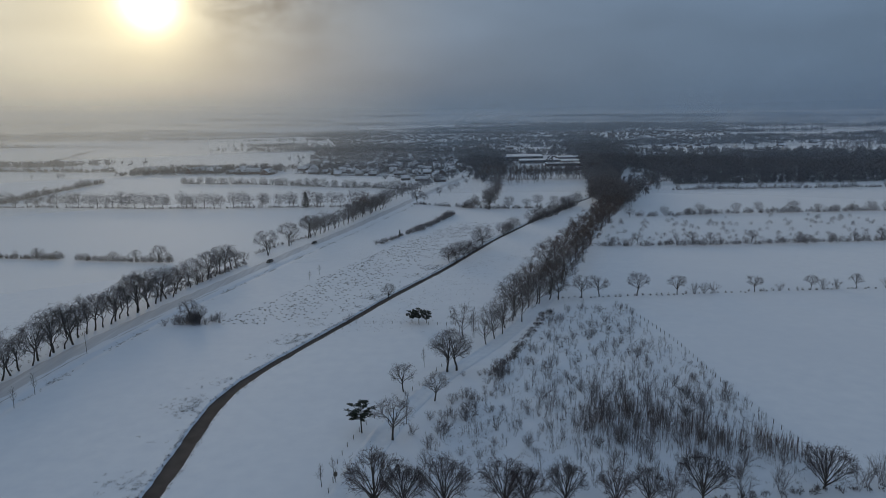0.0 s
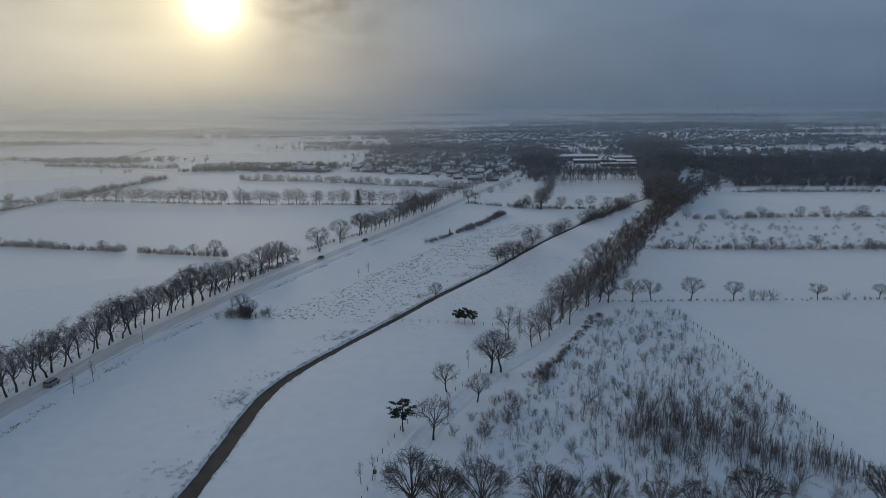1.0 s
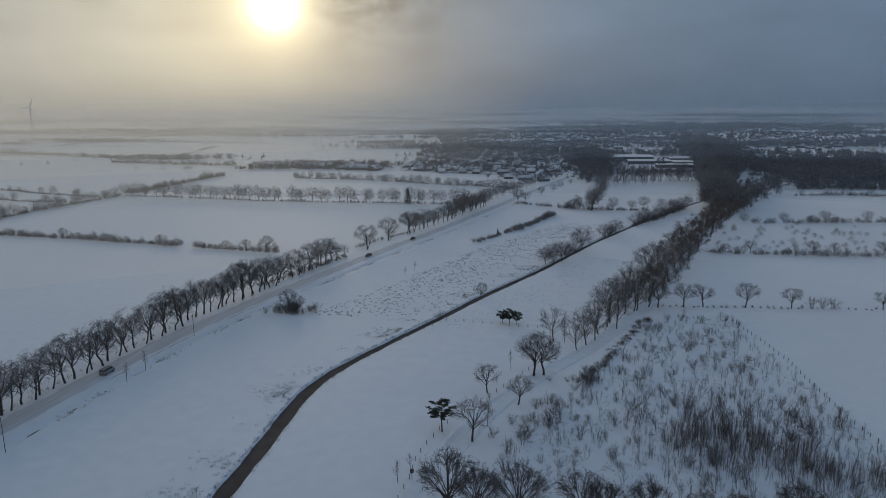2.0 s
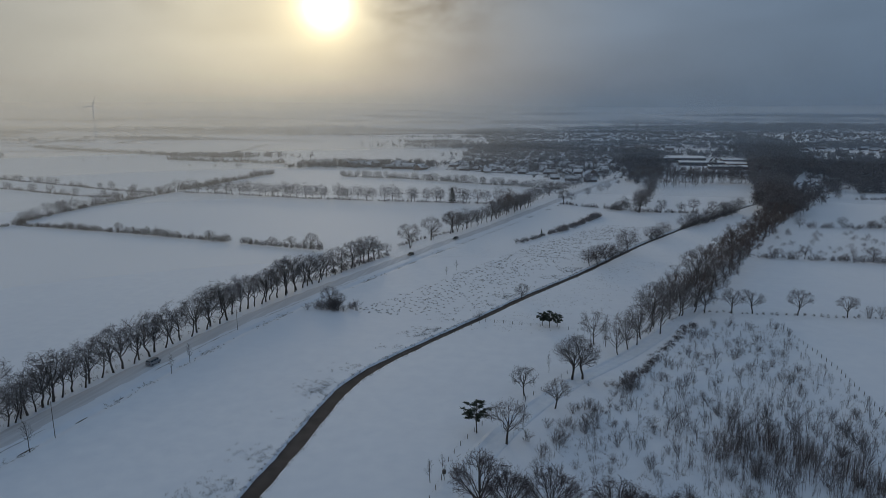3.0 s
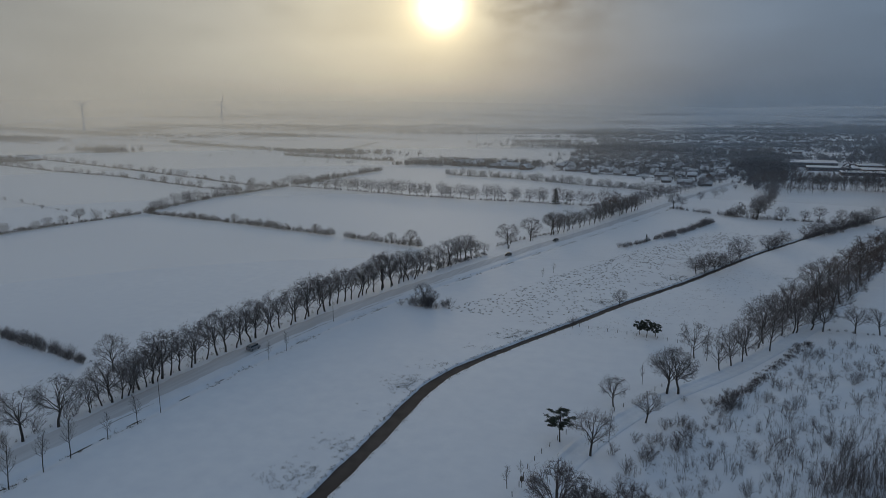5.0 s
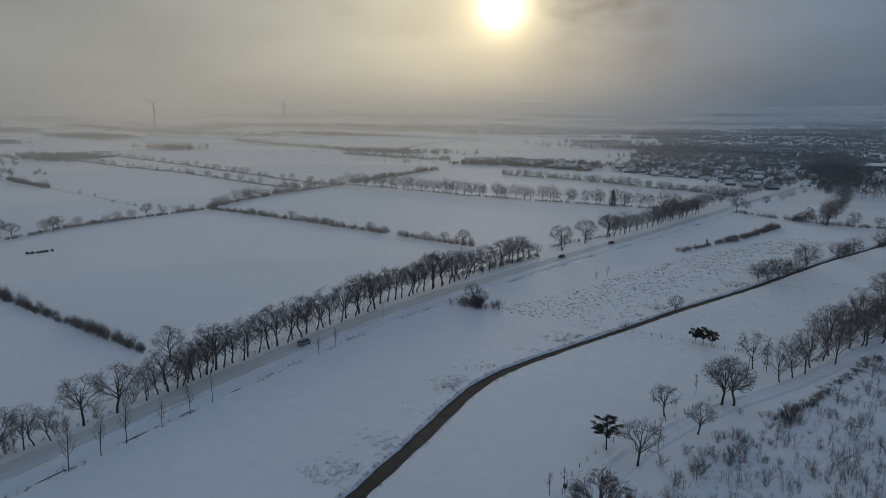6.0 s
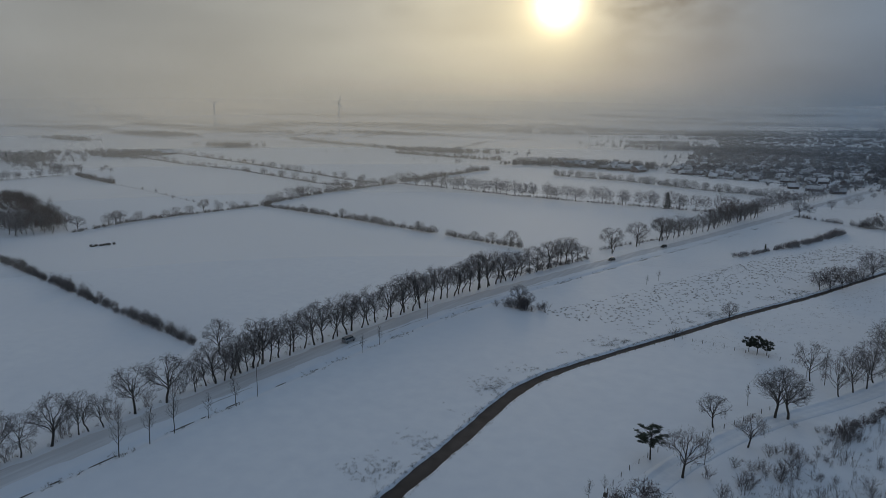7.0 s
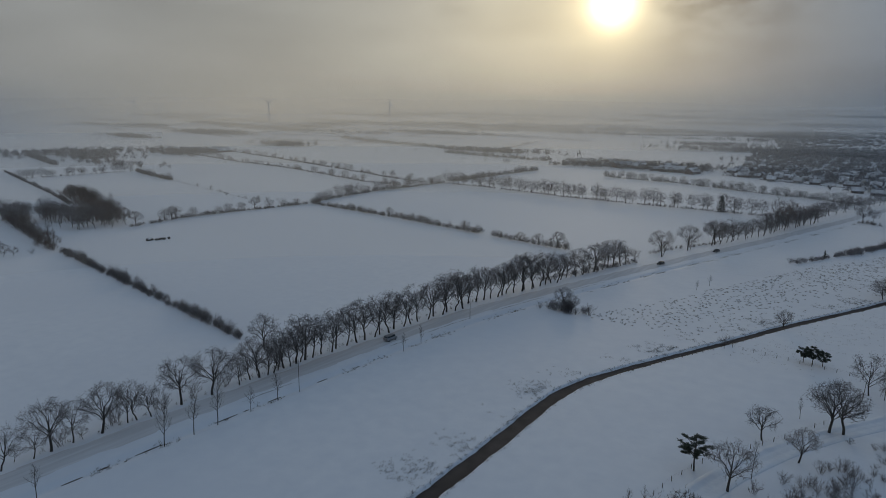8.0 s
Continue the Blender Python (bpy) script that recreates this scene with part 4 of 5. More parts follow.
# dark wood beyond the avenue
x, y = [], []
while len(x) < 420:
    a, b = dice.uniform(120, 290), dice.uniform(500, 1000)
    f = (b - 500) / 500
    if 116 + 95 * f < a < 146 + 92 * f:
        x.append(a), y.append(b)
x, y = np.array(x), np.array(y)
stuff("woodland", [brush_trees(x, y, rng.uniform(13, 19, len(x)), 130, 0.06, 0.30, 0.6, fuzz=1.0)], TWIG_GREY, "tall dark wood along the end of the avenue", "wood")
y = rng.uniform(720, 1320, 620)
x = 158 + (y - 705) * 0.18 + rng.random(620) * (34 + (y - 705) * 0.08)
stuff("woodland", [brush_trees(x, y, rng.uniform(13, 18, len(x)), 60, 0.04, 0.34, 0.6, fuzz=1.05)], WOODLAND, "dark wood that widens towards the village", "wood")

# --- the bramble hedge and the scrub triangle
hedge([(38, 230), (28, 206), (19, 182)], 1.5, 2.8, 0.5, TWIG_UMBER, 60, 0.09, "low dark bramble hedge beside the farm track", gaps=((33, 218, 0.9), (30.5, 212, 0.8), (26, 200, 1.0), (23, 191, 0.8), (35.5, 225, 0.7)))
hedge([(19, 182), (12, 171)], 1.7, 3.0, 0.7, TWIG_UMBER, 50)
for i in range(48):
    f = dice.random() ** 1.3
    plant("bush", 15 - 21 * f + dice.gauss(2, 3.0), 175 - 40 * f + dice.gauss(0, 2.5), dice.uniform(1.2, 3.4), 1.25, label="dark bramble and shrub clump beside the track")


def in_scrub(x, y):
    return scrub_share(x, y) > 0.25


count = 0
while count < 900:
    x, y = dice.uniform(-14, 78), dice.uniform(112, 236)
    thick = 0.35 + 0.65 * math.exp(-((x - 45) / 26) ** 2 - ((y - 142) / 24) ** 2)
    if in_scrub(x, y) and dice.random() < thick:
        plant("whip" if dice.random() < 0.8 else "bush", x, y, dice.uniform(1.6, 4.8) * (0.65 + 0.5 * thick))
        count += 1
x = np.concatenate([rng.uniform(36, 76, 700), rng.normal(38, 6, 260), rng.normal(60, 9, 240)])
y = np.concatenate([145 - 0.66 * (x[:700] - 42) + rng.normal(0, 3.2, 700), 138 + rng.normal(0, 5, 260), 128 + rng.normal(0, 4, 240)])
ok = np.array([in_scrub(a, b) for a, b in zip(x, y)])
stuff("thicket", [brush_trees(x[ok], y[ok], rng.uniform(2.6, 5.4, ok.sum()), 18, 0.2, 0.15, 0.021)], TWIG_RUSSET, "dense thicket of thin upright saplings in snow", "thicket")
for x, y, h in ((-14, 110, 10.5), (-8, 109, 8.5), (-0.5, 109, 9.8), (10.5, 108.5, 9.3), (14, 108, 8), (21.5, 109, 8), (31, 108, 7.5), (36.5, 108.5, 7), (41, 109, 6.5), (47, 109.5, 9), (55.5, 111.5, 4.5), (63, 112, 4.5), (71.5, 113, 8.8), (79, 113.5, 5.5), (83, 114, 6), (87.5, 114, 6.5), (94, 114, 6)):
    plant("broad" if h > 6.5 else "bush", x, y, h * 1.06, 1.1 if h > 8 else 1.0)
hedge([(-18, 108), (40, 108.5), (95, 114)], 1.6, 1.6, 1.3)

# --- fields to the east
hedge([(44, 248), (76, 249), (123, 252), (176, 255), (330, 262)], 1.4, 1.2, 2.6)
for x, y, h in ((54, 248, 10), (61, 249, 9.5), (76, 249.5, 10), (92, 250, 8.5), (99, 250.5, 5), (103, 251, 5), (107, 251, 5), (123.5, 252, 7.5), (134, 253, 4), (147, 254, 6.5), (152, 254, 5), (157, 254, 5), (166, 255, 6.5), (178, 255, 5), (190, 256, 6), (206, 257, 6.5), (232, 258, 6)):
    plant("oak" if h > 6 else "bush", x, y, h)
hedge([(86, 350), (143, 348), (238, 350), (420, 356)], 4.2, 3.4, 1.1, TWIG_GREY, 30, 0.11)
rows("bush", [(88, 350), (143, 348), (238, 350), (400, 355)], 5.5, 4.2, 1.2, 0.35, 1.2)
rows("oak", [(88, 352), (240, 352), (400, 356)], 22, 6.5)
hedge([(136, 451), (206, 457), (310, 459), (520, 462)], 4.6, 3.2, 1.4, TWIG_GREY, 30, 0.13)
rows("bush", [(136, 451), (206, 457), (310, 459), (460, 461)], 7, 4.6, 1.2, 0.35, 1.2)
rows("far", [(130, 452), (206, 458), (310, 460), (520, 462)], 19, 7.5)
hedge([(216, 611), (300, 607), (409, 604), (640, 600)], 5.0, 2.5, 1.8, width=0.2)
rows("far", [(200, 612), (409, 605), (640, 600)], 26, 7.5)
for i in range(170):
    plant("bush", dice.uniform(92, 330), dice.choice([dice.gauss(372, 9), dice.gauss(412, 8), dice.uniform(356, 445)]), dice.uniform(2, 4.5))
rows("far", [(120, 470), (150, 540), (190, 640), (225, 690)], 7, 11, 4)
hedge([(118, 462), (150, 540), (190, 640), (228, 690)], 4, 5, 1.5, TWIG_RUSSET)
x, y = rng.uniform(225, 900, 2700), rng.uniform(662, 1010, 2700)
ok = (x > 236 + (y - 662) * 0.12)
x, y = x[ok], y[ok]
edge_x, edge_y = along([(234, 664), (452, 657), (900, 650)], 1.6, 2.0)
hedge([(234, 661), (452, 654), (900, 647)], 8, 5, 2.4, WOODLAND, 40, 0.5, "low dark undergrowth along the forest edge")
stuff("forest", [brush_trees(x, y, rng.uniform(12.5, 16, len(x)), 44, 0.02, 0.42, 0.85, fuzz=1.0), brush_trees(edge_x, edge_y, rng.uniform(5, 11, len(edge_x)), 26, 0.02, 0.3, 0.45, fuzz=1.0)], WOODLAND, "dense dark winter forest behind the snowy fields", "forest")

# ---------------------------------------------------------------- houses
def gable_house(length, width, eaves, ridge, wall_mat, doors=1):
    """Meshes of a house: walls, snowy roof with overhang, chimney, window and door."""
    made = {}
    l, w = length / 2, width / 2
    verts = [(-l, -w, 0), (l, -w, 0), (l, w, 0), (-l, w, 0), (-l, -w, eaves), (l, -w, eaves), (l, w, eaves), (-l, w, eaves), (-l, 0, ridge - 0.15), (l, 0, ridge - 0.15)]
    faces = [(0, 1, 5, 4), (2, 3, 7, 6), (1, 2, 6, 9, 5), (3, 0, 4, 8, 7)]
    made["wall"] = raw_mesh("house_wall", verts, faces, wall_mat)
    o, t = 0.5, 0.35
    k = (ridge - eaves) / w
    verts = []
    for x in (-l - o, l + o):
        verts += [(x, -w - o, eaves - k * o), (x, 0, ridge), (x, w + o, eaves - k * o), (x, w + o, eaves - k * o + t), (x, 0, ridge + t), (x, -w - o, eaves - k * o + t)]
    faces = [(0, 1, 7, 6), (1, 2, 8, 7), (2, 3, 9, 8), (3, 4, 10, 9), (4, 5, 11, 10), (5, 0, 6, 11), (0, 5, 4, 1), (1, 4, 3, 2), (6, 7, 10, 11), (7, 8, 9, 10)]
    made["roof"] = raw_mesh("house_roof", verts, faces, SNOW_ROOF)
    bm = bmesh.new()
    box(bm, (l * 0.3, -0.4, ridge - 0.5), (l * 0.3 + 0.8, 0.4, ridge + 1.0))
    made["chimney"] = bpy.data.meshes.new("chimney")
    bm.to_mesh(made["chimney"])
    bm.free()
    finish(made["chimney"], BRICK)
    bm = bmesh.new()
    box(bm, (-0.75, -0.06, -0.65), (0.75, 0.06, 0.65))
    made["window"] = bpy.data.meshes.new("window")
    bm.to_mesh(made["window"])
    bm.free()
    finish(made["window"], GLASS)
    bm = bmesh.new()
    box(bm, (-0.55, -0.07, 0), (0.55, 0.07, 2.1))
    made["door"] = bpy.data.meshes.new("house_door")
    bm.to_mesh(made["door"])
    bm.free()
    finish(made["door"], WOOD)
    made["size"] = (l, w, eaves)
    return made


HOUSES = [gable_house(12, 8.6, 2.7, 5.5, BRICK), gable_house(10, 8, 2.9, 6.0, BRICK), gable_house(15, 8.6, 2.6, 5.3, BRICK), gable_house(9, 7.6, 3.5, 6.8, PLASTER_WALL)]
HUT = gable_house(6, 4.5, 2.2, 3.8, PLASTER_WALL)
BARNS = [gable_house(34, 14, 4.0, 8.5, BRICK), gable_house(22, 12, 3.5, 8.0, BRICK)]


def place_house(design, x, y, turn, name="house", label="brick house with a snow-covered gable roof", group="village houses", windows=3):
    home = new(name, None)
    home.matrix_basis = pose(x, y, float(relief(np.float64(x), np.float64(y))) - 0.1, 0, 0, turn)
    l, w, eaves = design["size"]
    part("wall", design["wall"], None, home)
    part("roof", design["roof"], None, home)
    part("chimney", design["chimney"], None, home)
    for i in range(windows):
        f = (i + 0.5) / windows * 2 - 1
        if i == windows // 2:
            part("door", design["door"], None, home).location = (f * l * 0.8, -w, 0.1)
            continue
        part("window", design["window"], None, home).location = (f * l * 0.8, -w, 1.7)
    part("window", design["window"], None, home).matrix_basis = pose(l, 0, 1.7, 0, 0, 90)
    return tagged(home, label, "house", group)


def village(x0, x1, y0, y1, step_x, step_y, turn, keep=0.9, cap=400):
    made = 0
    for j, y in enumerate(np.arange(y0, y1, step_y)):
        for x in np.arange(x0(y), x1(y), step_x):
            if dice.random() < keep and made < cap:
                place_house(dice.choice(HOUSES), float(x) + dice.uniform(-5, 5), float(y) + dice.uniform(-5, 5), turn + dice.choice([0, 0, 0, 90]) + dice.uniform(-8, 8), windows=3 if y < 930 else 1)
                made += 1


village(lambda y: -195 + max(0, 880 - y) * 1.5 - (y - 920) * 0.05, lambda y: min(float(road_x(y)) - 14, 105), 838, 1420, 19, 21, -6, 0.72, 290)


def far_houses(spots):
    """Houses past counting: walls and snowy gable roofs in one object."""
    verts, faces, kinds = [], [], []
    for x, y in spots:
        l, w, e, r = dice.uniform(5, 9), dice.uniform(3.8, 4.6), dice.uniform(2.6, 4.2), dice.uniform(2.4, 3.6)
        m = pose(x, y, float(relief(np.float64(x), np.float64(y))) - 0.2, 0, 0, dice.choice([0, 0, 90]) + dice.uniform(-12, 12))
        n = len(verts)
        shape = [(i * l, j * w, k) for k in (0, e) for i, j in ((-1, -1), (1, -1), (1, 1), (-1, 1))] + [(-l, 0, e + r), (l, 0, e + r)]
        shape += [(i * (l + 0.4), j * (w + 0.5), e - 0.15 + k) for k in (0, 0.3) for i, j in ((-1, -1), (1, -1), (1, 1), (-1, 1))] + [(i * (l + 0.4), 0, e + r + 0.1 + k) for k in (0, 0.3) for i in (-1, 1)]
        verts += [tuple(m @ Vector(v)) for v in shape]
        for f, k in (((0, 1, 5, 4), 0), ((2, 3, 7, 6), 0), ((1, 2, 6, 9, 5), 0), ((3, 0, 4, 8, 7), 0), ((14, 15, 21, 20), 1), ((16, 17, 20, 21), 1), ((10, 11, 15, 14), 1), ((12, 13, 17, 16), 1), ((10, 14, 20, 18), 1), ((13, 18, 20, 17), 1), ((11, 19, 21, 15), 1), ((12, 16, 21, 19), 1)):
            faces.append(tuple(n + i for i in f))
            kinds.append(k)
    mesh = raw_mesh("far_houses", verts, faces, [BRICK, SNOW_ROOF])
    mesh.polygons.foreach_set("material_index", kinds)
    return tagged(new("far_houses", mesh), "distant houses with snowy roofs among bare trees", "houses", kind="stuff")


far_houses([(dice.uniform(-200 - (y - 1400) * 0.2, 140 + (y - 1400) * 0.25), y) for y in (dice.uniform(1430, 2250) for i in range(210))])
far_houses([(dice.uniform(360 + (y - 1400) * 0.25, 800 + (y - 1400) * 0.3), y) for y in (dice.uniform(1400, 2250) for i in range(120))])
village(lambda y: 330, lambda y: 720, 1080, 1420, 44, 52, 6, 0.6, 34)
for x, y, t, k in ((-410, 955, 8, 1), (-376, 944, -20, 3), (-345, 932, 64, 1), (-318, 926, -12, 2), (-290, 908, 30, 3), (-262, 898, -5, 1), (-384, 990, 70, 2), (-330, 972, 5, 0), (-281, 950, -8, 2), (-233, 884, 80, 2)):
    place_house(([BARNS[1]] + BARNS + HOUSES[:2])[k], x, y, t, "farmhouse", "long farm building with a snow-covered roof", "farm buildings", 5)
for x, y, t in ((-1077, 738, 20), (-1089, 783, 14), (-1050, 760, 96)):
    place_house(BARNS[0], x, y, t, "farmhouse", "long farm building with a snow-covered roof", "farm buildings", 5)
for x, y, t in ((-42, 764, 12), (-22, 752, -10), (-2, 738, 20), (-30, 782, 80)):
    place_house(dice.choice(HOUSES), x, y, t, "cottage", "low brick cottage with a snow-covered roof by the road", "roadside cottages")
for x, y, t in ((302, 669, 10), (459, 655, -8)):
    place_house(HUT, x, y, t, "hut", "small hut with a snowy roof at the forest edge", "forest huts", 1)
# trees among the houses
def scatter(n, x0, x1, y0, y1):
    return rng.uniform(x0, x1, n), rng.uniform(y0, y1, n)


x, y = scatter(4300, -280, 110, 846, 1440)
ok = (x < road_x(y) - 8) & (x > -189 - (y - 894) * 0.14 + np.clip(880 - y, 0, 99) * 1.5)
x, y = x[ok], y[ok]
stuff("village_trees", [brush_trees(x, y, rng.gamma(5.0, 1.05, len(x)) * (0.85 + 0.5 * (y - 850) / 580), 9, 0.05, 0.42, 0.7, fuzz=0.75, core=0.75)], TWIG, "bare garden trees and hedges between the village houses", "trees")
cx, cy = scatter(300, -420, 1150, 1430, 2700)
k = rng.integers(0, 300, 5200)
x, y = cx[k] + rng.normal(0, 36, 5200), cy[k] + rng.normal(0, 15, 5200)
ok = (x > -200 - (y - 1400) * 0.24) & (x < 700 + (y - 1400) * 0.3)
x, y = x[ok], y[ok]
stuff("village_trees", [brush_trees(x, y, rng.uniform(5, 12, len(x)), 6, 0.02, 0.5, 2.0, fuzz=0.7, core=0.75)], TWIG, "bare garden trees between the village houses", "trees")
x, y = scatter(420, -440, -215, 880, 1000)
stuff("farm_trees", [brush_trees(x, y, rng.uniform(5, 11, len(x)), 40, 0.05, 0.45, 0.5, fuzz=1.0)], TWIG, "bare trees round the farm buildings", "trees")
rows("far", [(-190, 868), (-120, 838), (-55, 815), (-20, 780)], 11, 10)
hedge([(-196, 884), (-112, 836), (-57, 812), (20, 812)], 2.6, 2.5, 1.6, width=0.2, label="dark garden hedges along the edge of the village")
def groves(places):
    """Groups of tall bare trees: middle, spread, number and height."""
    for cx, cy, sx, sy, n, tall in places:
        xs, ys = cx + rng.normal(0, sx, n), cy + rng.normal(0, sy, n)
        stuff("woodland", [brush_trees(xs, ys, rng.uniform(0.65, 1.15, n) * tall, 34, 0.06, 0.40, 1.05, fuzz=0.95)], WOODLAND, "dark group of tall bare trees by the village", "wood")


# along the village streets
groves(((-160, 1400, 45, 50, 150, 15), (-120, 960, 40, 14, 36, 11), (-30, 1010, 30, 20, 40, 12), (-150, 1080, 40, 16, 40, 12), (-60, 1150, 50, 20, 50, 13), (20, 1230, 40, 30, 60, 14), (-190, 1220, 30, 30, 50, 13), (-300, 1480, 60, 25, 70, 11), (-330, 1500, 70, 20, 120, 13), (-120, 1560, 110, 25, 160, 14), (-30, 1330, 60, 14, 90, 14), (-60, 905, 60, 8, 40, 9), (-10, 860, 40, 10, 40, 9)))
# round the school and the end of the avenue
groves(((66, 930, 14, 60, 80, 15), (250, 1000, 20, 60, 90, 16), (84, 1090, 12, 60, 60, 15), (60, 1010, 14, 60, 70, 15), (240, 880, 14, 60, 60, 15), (265, 1110, 40, 110, 170, 18), (60, 960, 16, 80, 80, 15), (200, 1180, 70, 30, 90, 15), (239, 806, 8, 4, 14, 5), (45, 760, 7, 45, 30, 10), (150, 545, 6, 14, 12, 11), (172, 590, 6, 14, 12, 12), (194, 640, 6, 16, 14, 12), (218, 685, 6, 14, 16, 13)))
# beyond the village and the forest
groves(((-160, 1385, 34, 16, 110, 14), (-410, 1682, 46, 10, 120, 12), (-180, 1510, 40, 14, 70, 13), (370, 1690, 40, 90, 170, 16), (450, 2400, 90, 30, 150, 19), (-290, 1960, 120, 20, 130, 13), (60, 2250, 160, 25, 150, 13), (-20, 765, 26, 14, 36, 7), (300, 1330, 40, 70, 150, 18), (420, 1190, 90, 30, 120, 12), (120, 1600, 120, 30, 160, 14), (380, 1500, 120, 30, 160, 15), (640, 1450, 120, 25, 140, 14), (90, 1240, 40, 40, 90, 15), (480, 1070, 100, 22, 110, 14), (620, 1120, 100, 30, 110, 14), (330, 845, 70, 14, 110, 14)))


# flat-roofed school
def flat_block(x, y, lx, ly, h, turn):
    block = new("school_building", None)
    block.matrix_basis = pose(x, y, 0, 0, 0, turn)
    bm = bmesh.new()
    box(bm, (-lx / 2, -ly / 2, -0.2), (lx / 2, ly / 2, h))
    part("wall", bm, BRICK, block)
    bm = bmesh.new()
    box(bm, (-lx / 2 - 0.5, -ly / 2 - 0.5, h), (lx / 2 + 0.5, ly / 2 + 0.5, h + 0.6), 0.15)
    part("roof", bm, SNOW, block, "flat roof under thick snow")
    for i in range(int(lx // 5)):
        bm = bmesh.new()
        box(bm, (-lx / 2 + 1.2 + i * 5, -ly / 2 - 0.08, h * 0.35), (-lx / 2 + 4.4 + i * 5, -ly / 2 + 0.05, h * 0.8), 0.04)
        part("window", bm, GLASS, block)
    return tagged(block, "low brick school block with a flat snowy roof", "school", "school blocks")


for args in ((150, 1015, 60, 34, 4.6, -4), (200, 985, 44, 40, 5.2, -4), (130, 1090, 70, 60, 7, -4), (205, 1060, 40, 46, 6, -4), (180, 945, 60, 30, 3.8, -4)):
    flat_block(*args)
rows("thin", [(44, 740), (110, 738), (178, 735)], 3.2, 18, 3.0, 0.2, 0.7)
rows("thin", [(60, 690), (120, 700)], 7, 11, 4.0, 0.2, 0.9)
rows("bush", [(60, 738), (170, 734)], 9, 4, 2)
x, y = along([(40, 748), (110, 742), (180, 738)], 0.9, 5.0)
stuff("woodland", [brush_trees(x, y, rng.uniform(14, 21, len(x)), 80, 0.22, 0.14, 0.3, fuzz=0.6)], TWIG_GREY, "belt of slender bare trees before the school", "wood")
hedge([(112, 846), (150, 850), (194, 858)], 6.5, 6, 1.5, TWIG_DARK, 60, 0.2, "tall dark hedge along the school grounds")
x, y = scatter(150, 60, 205, 760, 930)
stuff("woodland", [brush_trees(x, y, rng.uniform(5, 12, len(x)), 50, 0.12, 0.30, 0.3, fuzz=0.6)], TWIG_GREY, "bare trees scattered over the school grounds", "wood")

# ---------------------------------------------------------------- far country
for i in range(340):
    a = dice.uniform(-64, 46)
    d = 1200 * (3.9 ** dice.random())
    x, y = math.sin(radians(a)) * d, math.cos(radians(a)) * d
    if y < 150 or (-330 < x < 760 and y < 2150) or (x > -1350 and y < 1150 and x < -330 and dice.random() < 0.75) or (x > -900 and y < 900) or (-1000 < x < -300 and y < 1750 and i % 3):
        continue
    if a < -9 and d < 2100 and i % 4:
        continue
    turn = radians(dice.choice([12, 12, 18, 102, -14]) + dice.uniform(-6, 6))
    n = dice.uniform(60, 260)
    p, q = (x - math.cos(turn) * n, y - math.sin(turn) * n), (x + math.cos(turn) * n, y + math.sin(turn) * n)
    hedge([p, q], dice.uniform(3.0, 6.0), 4, 5.0, TWIG, 10, 0.6 + d / 2200, "distant leafless tree belt between snowy fields")
for i in range(80):
    a = dice.uniform(-64, 46)
    d = 1300 * (3.4 ** dice.random())
    x, y = math.sin(radians(a)) * d, math.cos(radians(a)) * d
    if (-330 < x < 760 and y < 2150) or y < 300 or (a < -9 and d < 2300 and i % 5):
        continue
    n = 120
    xs, ys = x + rng.normal(0, 60, n), y + rng.normal(0, 12, n)
    stuff("woodland", [brush_trees(xs, ys, rng.uniform(7, 13, n), 12, 0.05, 0.6, 2.0, fuzz=1.0)], TWIG, "distant bare wood in winter haze", "wood")


for i in range(95):
    a, d = dice.uniform(-64, 48), 2300 * (2.3 ** dice.random())
    x, y = math.sin(radians(a)) * d, math.cos(radians(a)) * d
    n = 110
    xs, ys = x + rng.uniform(-1, 1, n) * dice.uniform(150, 420), y + rng.normal(0, 22, n)
    stuff("woodland", [brush_trees(xs, ys, rng.uniform(8, 14, n), 8, 0.05, 0.6, 3.8, fuzz=1.0)], TWIG, "distant bare wood in winter haze", "wood")

